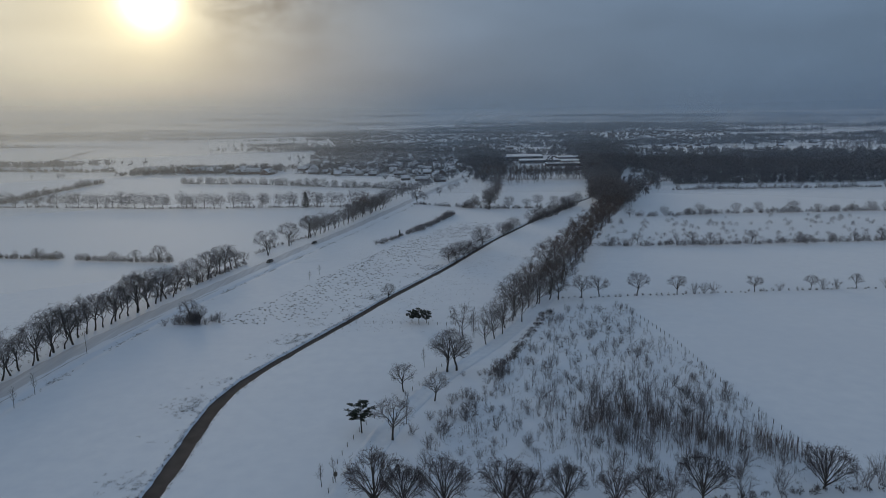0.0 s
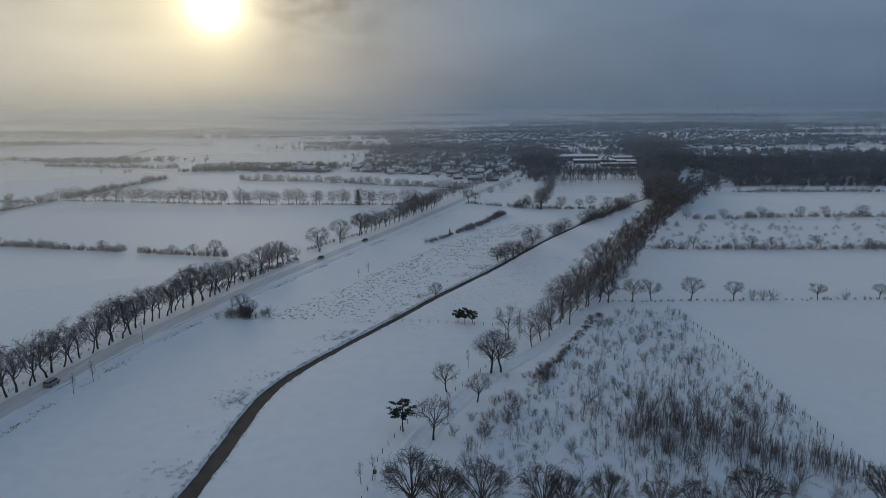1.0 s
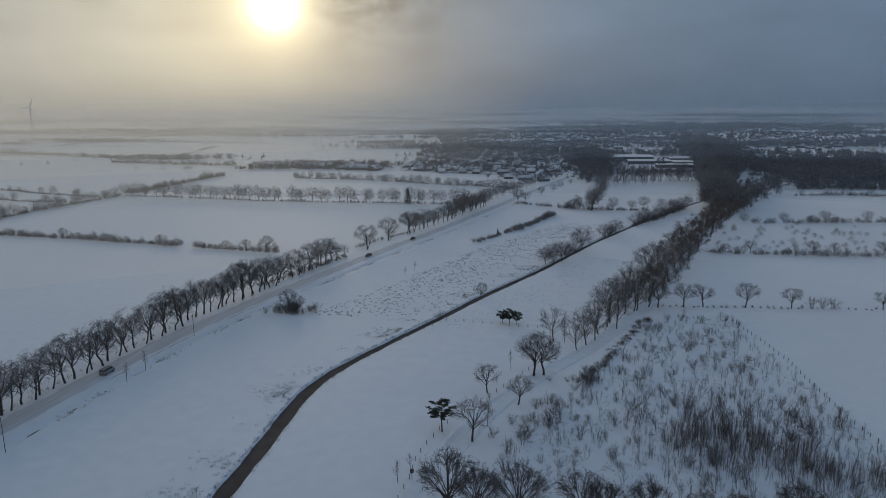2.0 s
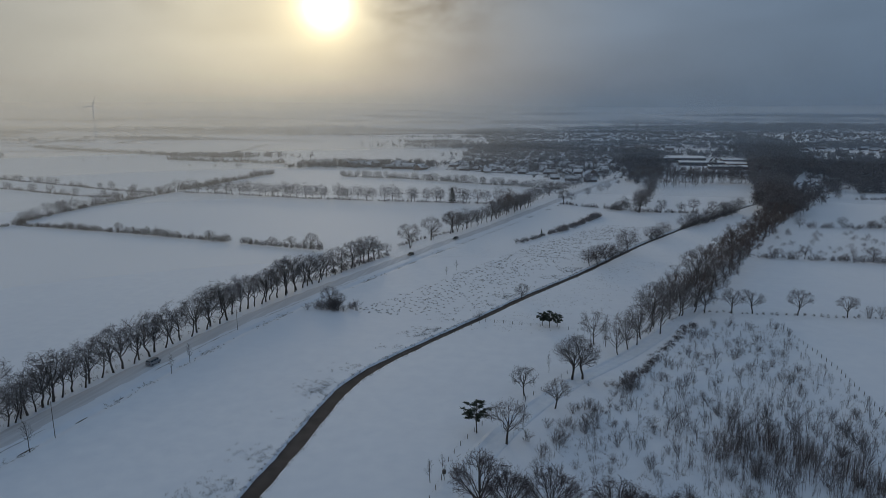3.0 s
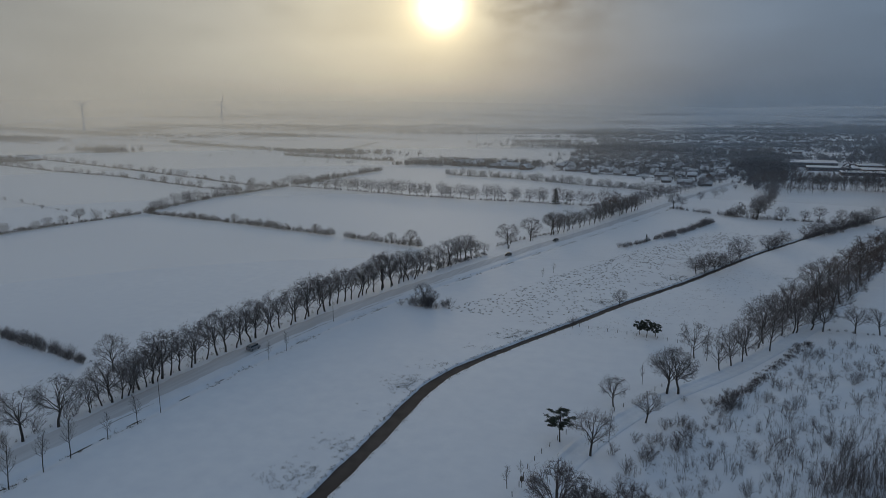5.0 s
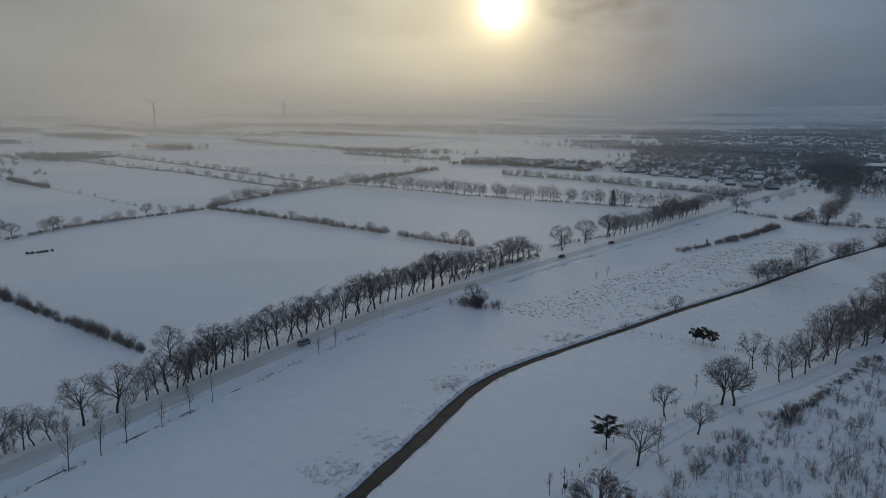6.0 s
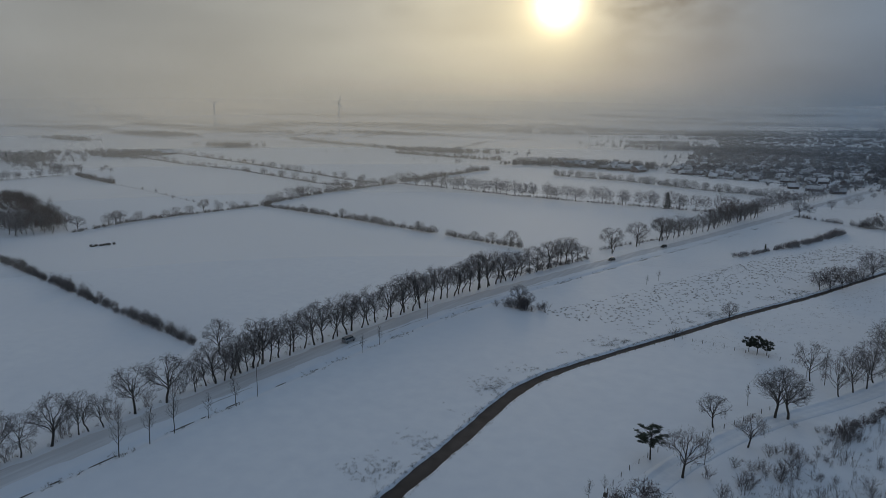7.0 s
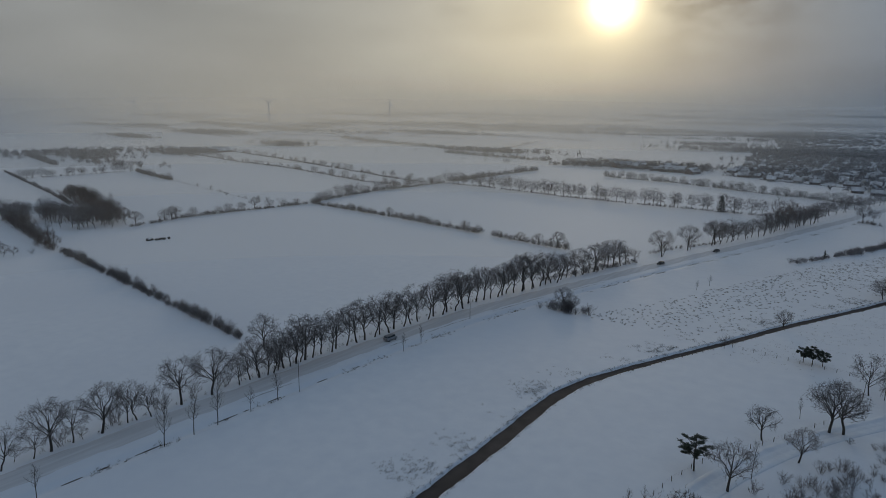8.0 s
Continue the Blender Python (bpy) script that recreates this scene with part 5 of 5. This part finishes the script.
# ---------------------------------------------------------------- haze sheets
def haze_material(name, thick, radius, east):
    """A see-through sheet in place of haze: lets part of the light straight through and scatters the rest mostly
    forwards, thinning out with height.
    """
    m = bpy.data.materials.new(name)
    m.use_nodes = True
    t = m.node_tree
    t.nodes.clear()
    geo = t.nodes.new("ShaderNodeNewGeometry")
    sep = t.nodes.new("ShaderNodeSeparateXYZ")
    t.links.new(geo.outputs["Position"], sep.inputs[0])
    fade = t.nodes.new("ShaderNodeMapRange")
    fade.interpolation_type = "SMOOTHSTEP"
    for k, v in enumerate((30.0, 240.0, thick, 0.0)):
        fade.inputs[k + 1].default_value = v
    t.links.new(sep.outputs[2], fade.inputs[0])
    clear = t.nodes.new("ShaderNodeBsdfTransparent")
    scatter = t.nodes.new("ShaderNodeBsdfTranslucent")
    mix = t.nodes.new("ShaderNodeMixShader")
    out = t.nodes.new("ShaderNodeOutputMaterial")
    # the sheet is set thicker below and west of the sun, as a snow shower, than in the east
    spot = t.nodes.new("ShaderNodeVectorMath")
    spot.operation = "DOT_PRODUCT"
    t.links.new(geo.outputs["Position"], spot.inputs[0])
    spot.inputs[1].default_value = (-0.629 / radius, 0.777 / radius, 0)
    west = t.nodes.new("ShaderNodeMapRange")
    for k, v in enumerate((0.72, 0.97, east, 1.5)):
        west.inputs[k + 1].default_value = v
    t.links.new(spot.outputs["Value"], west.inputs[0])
    # sun glow and eastern gloom put into the sheet's own colour
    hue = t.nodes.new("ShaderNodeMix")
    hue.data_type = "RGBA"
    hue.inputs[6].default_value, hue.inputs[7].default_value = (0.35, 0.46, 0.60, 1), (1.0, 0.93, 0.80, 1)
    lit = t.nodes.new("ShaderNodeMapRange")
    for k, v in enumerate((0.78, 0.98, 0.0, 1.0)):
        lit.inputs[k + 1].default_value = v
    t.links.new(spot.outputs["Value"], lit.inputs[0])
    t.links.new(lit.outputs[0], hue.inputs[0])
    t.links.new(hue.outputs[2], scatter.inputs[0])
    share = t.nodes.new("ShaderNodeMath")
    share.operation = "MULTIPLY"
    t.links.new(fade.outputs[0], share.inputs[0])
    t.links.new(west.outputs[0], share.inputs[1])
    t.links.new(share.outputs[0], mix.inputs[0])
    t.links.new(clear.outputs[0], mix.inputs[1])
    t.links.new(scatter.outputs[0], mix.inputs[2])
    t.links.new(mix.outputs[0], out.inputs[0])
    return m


# rings of see-through sheet stand in for haze; the nearest brightens the western fields
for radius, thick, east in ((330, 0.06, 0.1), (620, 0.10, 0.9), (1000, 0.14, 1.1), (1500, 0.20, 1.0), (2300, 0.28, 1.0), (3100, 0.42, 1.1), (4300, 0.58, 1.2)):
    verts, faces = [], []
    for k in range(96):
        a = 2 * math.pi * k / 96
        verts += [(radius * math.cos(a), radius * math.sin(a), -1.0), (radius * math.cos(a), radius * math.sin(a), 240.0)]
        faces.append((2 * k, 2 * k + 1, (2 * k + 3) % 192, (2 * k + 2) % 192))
    tagged(new("haze_sheet", raw_mesh("haze_sheet", verts, faces, haze_material("haze_veil", thick, radius, east), True)), "see-through sheet standing in for haze over the fields", "haze", kind="structure")


# ---------------------------------------------------------------- wind turbines
def wind_turbine(x, y, hub, turn, spin):
    t = new("wind_turbine", None)
    t.matrix_basis = pose(x, y, float(relief(np.float64(x), np.float64(y))) - 0.5, 0, 0, turn)
    limbs = Limbs()
    limbs.tube([Vector((0, 0, hub * f)) for f in (0, 0.3, 0.7, 1)], [2.7, 2.3, 1.8, 1.4], 14)
    part("tower", limbs.mesh("tower", TURBINE_WHITE), None, t)
    bm = bmesh.new()
    box(bm, (-1.8, -3.5, hub - 1.6), (1.8, 6.5, hub + 2.0), 0.5)
    part("nacelle", bm, TURBINE_WHITE, t)
    limbs = Limbs()
    limbs.tube([Vector((0, f, hub)) for f in (-6.6, -6.0, -4.5, -3.5)], [0.2, 1.2, 1.9, 1.9], 12)
    part("hub", limbs.mesh("hub", TURBINE_WHITE), None, t)
    for k in range(3):
        a = radians(spin + 120 * k)
        d, c = Vector((math.sin(a), 0, math.cos(a))), Vector((math.cos(a), 0, -math.sin(a)))
        o = Vector((0, -5, hub))
        length = hub * 0.30
        verts, faces = [], []
        for f, w, th in ((0.02, 1.2, 1.0), (0.18, 3.4, 0.9), (0.5, 2.3, 0.5), (0.85, 1.4, 0.25), (1.0, 0.4, 0.1)):
            p = o + d * length * f
            for u, v in ((-0.35, 0), (0, 0.5), (0.65, 0), (0, -0.5)):
                verts.append(tuple(p + c * w * u + Vector((0, th * v, 0))))
        for i in range(4):
            for j in range(4):
                faces.append((i * 4 + j, i * 4 + (j + 1) % 4, i * 4 + 4 + (j + 1) % 4, i * 4 + 4 + j))
        part("blade", raw_mesh("blade", verts, faces, TURBINE_WHITE, True), None, t)
    return tagged(t, "tall white wind turbine standing in hazy fields", "wind turbine", "wind turbines")


wind_turbine(-1411, 1649, 100, 35, 20)
wind_turbine(-1682, 1384, 96, 45, 62)
wind_turbine(-2135, 1284, 78, 50, 70)
wind_turbine(-2416, 1349, 94, 50, 35)


# ---------------------------------------------------------------- vehicles
def vehicle(x, y, turn, length, height, paint, label, van=False):
    """A car: body with cabin, windows, wheels and lights; it faces +y before turning."""
    car = new("van" if van else "car", None)
    car.matrix_basis = pose(x, y, float(relief(np.float64(x), np.float64(y))) + 0.04, 0, 0, turn)
    l, w, h = length / 2, 0.9, height
    waist = h * 0.55
    profile = [(-l, 0.35), (l, 0.35), (l, waist * 0.85), (l * 0.92, waist), (l * (0.72 if van else 0.5), waist * 1.05), (l * (0.42 if van else 0.18), h), (-l * (0.93 if van else 0.55), h), (-l * (0.98 if van else 0.9), waist * 1.05), (-l, waist)]
    verts, faces = [], []
    n = len(profile)
    for s in (-1, 1):
        for py, pz in profile:
            inset = 0.16 * max(0.0, (pz - waist) / (h - waist))
            verts.append((s * (w - inset), py, pz))
    faces.append(tuple(range(n - 1, -1, -1)))
    faces.append(tuple(range(n, 2 * n)))
    for i in range(n):
        j = (i + 1) % n
        faces.append((i, j, n + j, n + i))
    bm = bmesh.new()
    vs = [bm.verts.new(v) for v in verts]
    for f in faces:
        bm.faces.new([vs[i] for i in f])
    bmesh.ops.recalc_face_normals(bm, faces=bm.faces)
    bmesh.ops.bevel(bm, geom=list(bm.edges), offset=0.06, segments=2, affect="EDGES")
    part("body", bm, paint, car)
    for s in (-1, 1):
        for a, b in (((-0.88, -0.35), (-0.3, 0.12), (0.17, 0.55)) if van else ((-0.5, -0.05), (0.0, 0.3))):
            bm = bmesh.new()
            box(bm, (s * 0.80 - 0.06, a * l, waist + 0.1), (s * 0.80 + 0.06, b * l, h - 0.16), 0.02)
            part("window", bm, GLASS, car)
    bm = bmesh.new()
    box(bm, (-0.66, -l * (0.96 if van else 0.80), waist + 0.12), (0.66, -l * (0.96 if van else 0.80) + 0.2, h - 0.2), 0.02)
    part("window", bm, GLASS, car)
    bm = bmesh.new()
    box(bm, (-0.66, l * (0.56 if van else 0.32), waist + 0.1), (0.66, l * (0.56 if van else 0.32) + 0.25, h - 0.2), 0.02)
    part("windscreen", bm, GLASS, car)
    for s in (-1, 1):
        for f in (-0.62, 0.62):
            limbs = Limbs()
            limbs.tube([Vector((s * 0.70, f * l, 0.33)), Vector((s * 0.93, f * l, 0.33))], [0.33, 0.33], 16)
            limbs.faces.append(tuple(range(15, -1, -1)))
            limbs.faces.append(tuple(range(16, 32)))
            wheel = part("wheel", limbs.mesh("tyre", RUBBER), None, car)
            limbs = Limbs()
            limbs.tube([Vector((s * 0.92, f * l, 0.33)), Vector((s * 0.945, f * l, 0.33))], [0.2, 0.18], 12)
            limbs.faces.append(tuple(range(12, 24)))
            part("rim", limbs.mesh("rim", STEEL), None, wheel)
        for e, mat, name in ((-l - 0.01, LAMP_RED, "tail_light"), (l - 0.05, LAMP_WHITE, "headlight")):
            bm = bmesh.new()
            box(bm, (s * 0.68 - 0.14, e, waist * 0.72), (s * 0.68 + 0.14, e + 0.06, waist * 0.92), 0.02)
            part(name, bm, mat, car)
    return tagged(car, label, "van" if van else "car", "vehicles on the road")


def heading(y):
    return -math.degrees(math.atan2(float(road_x(y + 4) - road_x(y - 4)), 8.0))


vehicle(float(road_x(161)) + 1.2, 161, heading(161), 4.5, 1.85, PAINT_GREY, "silver-grey van on the snowy country road", True)
vehicle(float(road_x(324)) + 0.6, 324, heading(324) + 180, 4.6, 1.5, PAINT_DARK, "dark car on the snow-covered country road")
vehicle(float(road_x(374)) + 0.6, 374, heading(374) + 180, 4.6, 1.5, PAINT_DARK, "dark car on the snow-covered country road")


# ---------------------------------------------------------------- fences, poles, small things
def fence(points, step, h, label, wires=2):
    f = new("fence", None)
    x, y = points[0]
    f.location = (x, y, 0)
    p = np.array(points, float)
    run = np.concatenate([[0], np.cumsum(np.hypot(*(p[1:] - p[:-1]).T))])
    tops = []
    for s in np.arange(0, run[-1], step):
        px, py = float(np.interp(s, run, p[:, 0])), float(np.interp(s, run, p[:, 1]))
        z = float(ground_z(np.float64(px), np.float64(py)))
        limbs = Limbs()
        tip = Vector((px - x + dice.gauss(0, 0.06), py - y + dice.gauss(0, 0.06), z + h * dice.uniform(0.85, 1.1)))
        limbs.tube([Vector((px - x, py - y, z - 0.3)), tip], [0.085, 0.075], 6)
        limbs.faces.append(tuple(range(6, 12)))
        part("post", limbs.mesh("post", WOOD), None, f)
        tops.append(tip)
    for k in range(wires):
        limbs = Limbs()
        limbs.tube([t - Vector((0, 0, 0.12 + 0.35 * k)) for t in tops], [0.006] * len(tops), 3)
        part("wire", limbs.mesh("wire", STEEL), None, f)
    return tagged(f, label, "fence", "field fences")


fence([(-24, 100), (-22.5, 118), (-22.8, 126), (-21.5, 133), (-19.5, 141), (-14, 152), (-7, 165), (0, 180), (5, 196), (5, 216)], 3.6, 1.15, "weathered wooden post fence beside the track")
fence([(-31, 221), (-14, 219), (5, 216)], 3.2, 1.1, "weathered wooden post fence across a snowy field")
fence([(67, 232), (72, 196), (73, 160), (77, 120)], 3.0, 1.2, "wooden post fence along the edge of the scrub")
fence([(-52, 178), (-46, 190), (-38, 209), (-31, 222)], 4.5, 0.9, "low wooden stakes along the stream bank", 1)


def pole(x, y, h):
    p = new("utility_pole", None)
    p.location = (x, y, float(ground_z(np.float64(x), np.float64(y))) - 0.2)
    limbs = Limbs()
    limbs.tube([Vector((0, 0, 0)), Vector((0, 0, h))], [0.08, 0.05], 8)
    limbs.faces.append(tuple(range(8, 16)))
    part("post", limbs.mesh("post", WOOD), None, p)
    return tagged(p, "slender bare wooden pole beside the roadside drain", "pole", "roadside poles")


pole(-112, 117, 9.0)
pole(-111.5, 194.5, 7.7)
pole(-62, 460, 8.0)

# nest box on a post at the field corner
nest = new("nest_box_post", None)
nest.location = (-22.0, 118.0, float(ground_z(np.float64(-22), np.float64(118))))
limbs = Limbs()
limbs.tube([Vector((0, 0, -0.3)), Vector((0, 0, 1.9))], [0.06, 0.05], 6)
part("post", limbs.mesh("post", WOOD), None, nest)
bm = bmesh.new()
box(bm, (-0.35, -0.3, 1.5), (0.35, 0.3, 2.2), 0.05)
part("box", bm, WOOD, nest)
tagged(nest, "dark wooden nest box on a post by the fence", "nest box")
plant("young", -24.5, 116.5, 5.0, 1.6)
plant("young", -22.5, 119.5, 5.0, 1.3)

# wrapped bales left in the western field
for i in range(9):
    limbs = Limbs()
    limbs.tube([Vector((0, -0.6, 0)), Vector((0, -0.55, 0)), Vector((0, 0.55, 0)), Vector((0, 0.6, 0))], [0.66, 0.80, 0.80, 0.66], 14)
    limbs.faces.append(tuple(range(13, -1, -1)))
    limbs.faces.append(tuple(range(42, 56)))
    f = i / 8 + dice.uniform(-0.09, 0.09)
    bale = new("bale", None)
    bale.matrix_basis = pose(-334.0 + 2.6 * f + dice.uniform(-1.1, 1.1), 202.5 + 10.5 * f + dice.uniform(-0.5, 0.5), dice.uniform(0.0, 0.6) + float(relief(np.float64(-333), np.float64(207))), 0, dice.uniform(-6, 6), dice.uniform(0, 180))
    part("wrap", limbs.mesh("bale", WRAP), None, bale)
    bm = bmesh.new()
    bmesh.ops.create_uvsphere(bm, u_segments=12, v_segments=6, radius=0.78, matrix=Matrix.Translation((0, 0, 0.66)) @ Matrix.Diagonal((0.8, 1.0, 0.30, 1)))
    part("snow_cap", bm, SNOW_ROOF, bale, "cap of fresh snow")
    tagged(bale, "round straw bale in black wrap capped with snow", "bale", "bales in the field")

# open water and bare earth showing in the roadside drain
for y, n in ((62, 4), (77.5, 6), (96.5, 6), (102, 1.5), (110.5, 4), (126, 3.5), (139, 1.5), (52, 5), (68, 2)):
    ys = np.linspace(y - n / 2, y + n / 2, 6)
    X = np.array([road_x(v) + 9.2 + np.array([-0.22, 0.22]) * (0.4 + 0.6 * math.sin(math.pi * (i + 0.5) / 6)) for i, v in enumerate(ys)])
    verts = [(float(X[i, k]), float(ys[i]), float(ground_z(X[i, k], ys[i])) + 0.05) for i in range(6) for k in range(2)]
    faces = [(2 * i, 2 * i + 1, 2 * i + 3, 2 * i + 2) for i in range(5)]
    tagged(new("water", raw_mesh("drain_water", verts, faces, WATER)), "dark open water in the roadside drain", "drain", kind="structure")

# meltwater and bare ground along the edge of the road
for y, n in ((112, 16), (161, 9), (183, 26), (222, 30), (262, 24)):
    ys = np.linspace(y - n / 2, y + n / 2, 14)
    X = np.array([road_x(v) + 5.1 + 0.12 * math.sin(v * 0.9) + np.array([-0.13, 0.13]) * (0.25 + 0.75 * math.sin(math.pi * (i + 0.4) / 14)) * (0.7 + 0.3 * math.sin(v * 2.3)) for i, v in enumerate(ys)])
    verts = [(float(X[i, k]), float(ys[i]), float(ground_z(X[i, k], ys[i])) + 0.04) for i in range(14) for k in range(2)]
    faces = [(2 * i, 2 * i + 1, 2 * i + 3, 2 * i + 2) for i in range(13)]
    tagged(new("trim", raw_mesh("road_edge", verts, faces, BANK)), "thin dark strip of bare earth beside the snowy road", "road edge", kind="structure")

# dead grass and rushes that poke out of the snow
def tufts(xs, ys, h, n, w, label, wide=0.3):
    k = np.repeat(np.arange(len(xs)), n)
    base = np.stack([xs[k] + rng.normal(0, wide, len(k)), ys[k] + rng.normal(0, wide, len(k)), np.zeros(len(k))], 1)
    base[:, 2] = ground_z(base[:, 0], base[:, 1]) - 0.03
    tip = base + np.stack([rng.normal(0, 0.25, len(k)), rng.normal(0, 0.25, len(k)), h * rng.uniform(0.4, 1.1, len(k))], 1)
    return stuff("dead_grass", [spikes(base, tip, w * rng.uniform(0.6, 1.4, len(k)))], GRASS, label, "grass")


xs, ys = [], []
while len(xs) < 1300:
    y = dice.uniform(222, 440)
    x = dice.uniform(-80, 35)
    left = float(between(y, [(222, -82), (240, -74), (300, -52), (360, -30), (440, 10)]))
    right = float(stream_x(y)) - 7
    if left < x < right and dice.random() < math.exp(-((x - left - 12) / 20) ** 2) + 0.12:
        xs.append(x), ys.append(y)
tufts(np.array(xs), np.array(ys), 0.40, 18, 0.08, "tussocks of dead grass poking through the snow", 0.17)
y = rng.uniform(60, 330, 2200)
y = y[np.sin(y * 0.13) + np.sin(y * 0.37 + 1) + rng.normal(0, 0.5, 2200) > 0.6]
x = stream_x(y) - rng.gamma(2.0, 1.9, len(y)) - 3.2
tufts(x, y, 0.45, 12, 0.05, "withered reeds along the stream bank", 0.30)
y = rng.uniform(50, 560, 1500)
x = stream_x(y) + rng.choice([-1, 1], 1500) * (between(y, [(0, 2.2), (150, 2.0), (200, 1.7), (600, 1.7)]) + rng.normal(0.15, 0.3, 1500))
tufts(x, y, 0.4, 12, 0.07, "dark withered reeds at the water's edge")
y = rng.uniform(60, 560, 1500)
y = y[np.sin(y * 0.19) + np.sin(y * 0.47 + 1) + rng.normal(0, 0.5, 1500) > 0.3]
x = road_x(y) + 9.8 + rng.normal(0, 0.8, len(y))
tufts(x, y, 0.5, 10, 0.06, "dead grass along the roadside drain", 0.18)
y = rng.uniform(210, 330, 500)
x = stream_x(y) + 5 + rng.gamma(2.0, 8, 500)
tufts(x, y, 0.25, 10, 0.05, "short dead grass under the snow")
x, y = rng.uniform(-14, 78, 2600), rng.uniform(113, 236, 2600)
ok = np.array([in_scrub(a, b) for a, b in zip(x, y)]) & (np.sin(x * 0.23 + 1.1 * np.sin(y * 0.11)) * np.sin(y * 0.19 + x * 0.05) > -0.25)
tufts(x[ok], y[ok], 0.55, 12, 0.05, "withered weeds and brambles under the scrub")

church = new("church", None)
church.location = (478, 1850, float(relief(np.float64(478), np.float64(1850))))
bm = bmesh.new()
box(bm, (-3, -3, -0.3), (3, 3, 14), 0.1)
part("tower", bm, BRICK, church)
bm = bmesh.new()
bmesh.ops.create_cone(bm, segments=8, radius1=3.4, radius2=0.1, depth=13, matrix=Matrix.Translation((0, 0, 20.5)))
part("spire", bm, BARK, church, "dark slated spire")
bm = bmesh.new()
box(bm, (-6, 4, -0.3), (6, 30, 10), 0.1)
part("nave", bm, BRICK, church)
tagged(church, "brick village church with a pointed dark spire", "church")

# the trees and saplings past counting
def joined(kind, places, label, category):
    """Further plants of a kind in one object, each a turned and scaled shape of the stock."""
    out = {}
    for x, y, h in places:
        turn, base = dice.uniform(0, 6.28), float(ground_z(np.float64(x), np.float64(y))) - 0.05
        c, s_ = math.cos(turn) * h, math.sin(turn) * h
        for name, mesh in dice.choice(STOCK[kind]):
            v = np.empty(len(mesh.vertices) * 3)
            mesh.vertices.foreach_get("co", v)
            v = v.reshape(-1, 3)
            v = np.stack([v[:, 0] * c - v[:, 1] * s_ + x, v[:, 0] * s_ + v[:, 1] * c + y, v[:, 2] * h + base], 1)
            got = out.setdefault(name, [[], [], 0, mesh.materials[0]])
            got[0].append(v)
            got[1] += [tuple(got[2] + i for i in p.vertices) for p in mesh.polygons]
            got[2] += len(v)
    for name, (verts, faces, _, mat) in out.items():
        tagged(new(category, raw_mesh(category, np.concatenate(verts).tolist(), faces, mat)), label, category, kind="stuff")


joined("whip", leftover.get("whip", []), "scattered thin saplings poking out of snow", "saplings")
for kind, mats, width, label in (("far", TWIG, 0.28, "distant leafless trees in rows between the fields"), ("far_grey", TWIG_FAR, 0.28, "distant pale leafless trees in a row"), ("bush", TWIG_GREY, 0.09, "scattered leafless bushes in snow")):
    rest = np.array(leftover.get(kind, []))
    if len(rest):
        stuff("bushes" if kind == "bush" else "distant_trees", [brush_trees(rest[:, 0], rest[:, 1], rest[:, 2], 90, 0.02 if kind == "bush" else 0.12, 0.55 if kind == "bush" else 0.44, width, fuzz=0.75)], mats, label, "trees")

for i in range(40):
    y = dice.uniform(55, 330)
    plant("bush", float(road_x(y)) + 9.2 + dice.uniform(-0.8, 1.6), y, dice.uniform(0.8, 1.7), 1.4, label="small dark weed clump in the roadside drain")
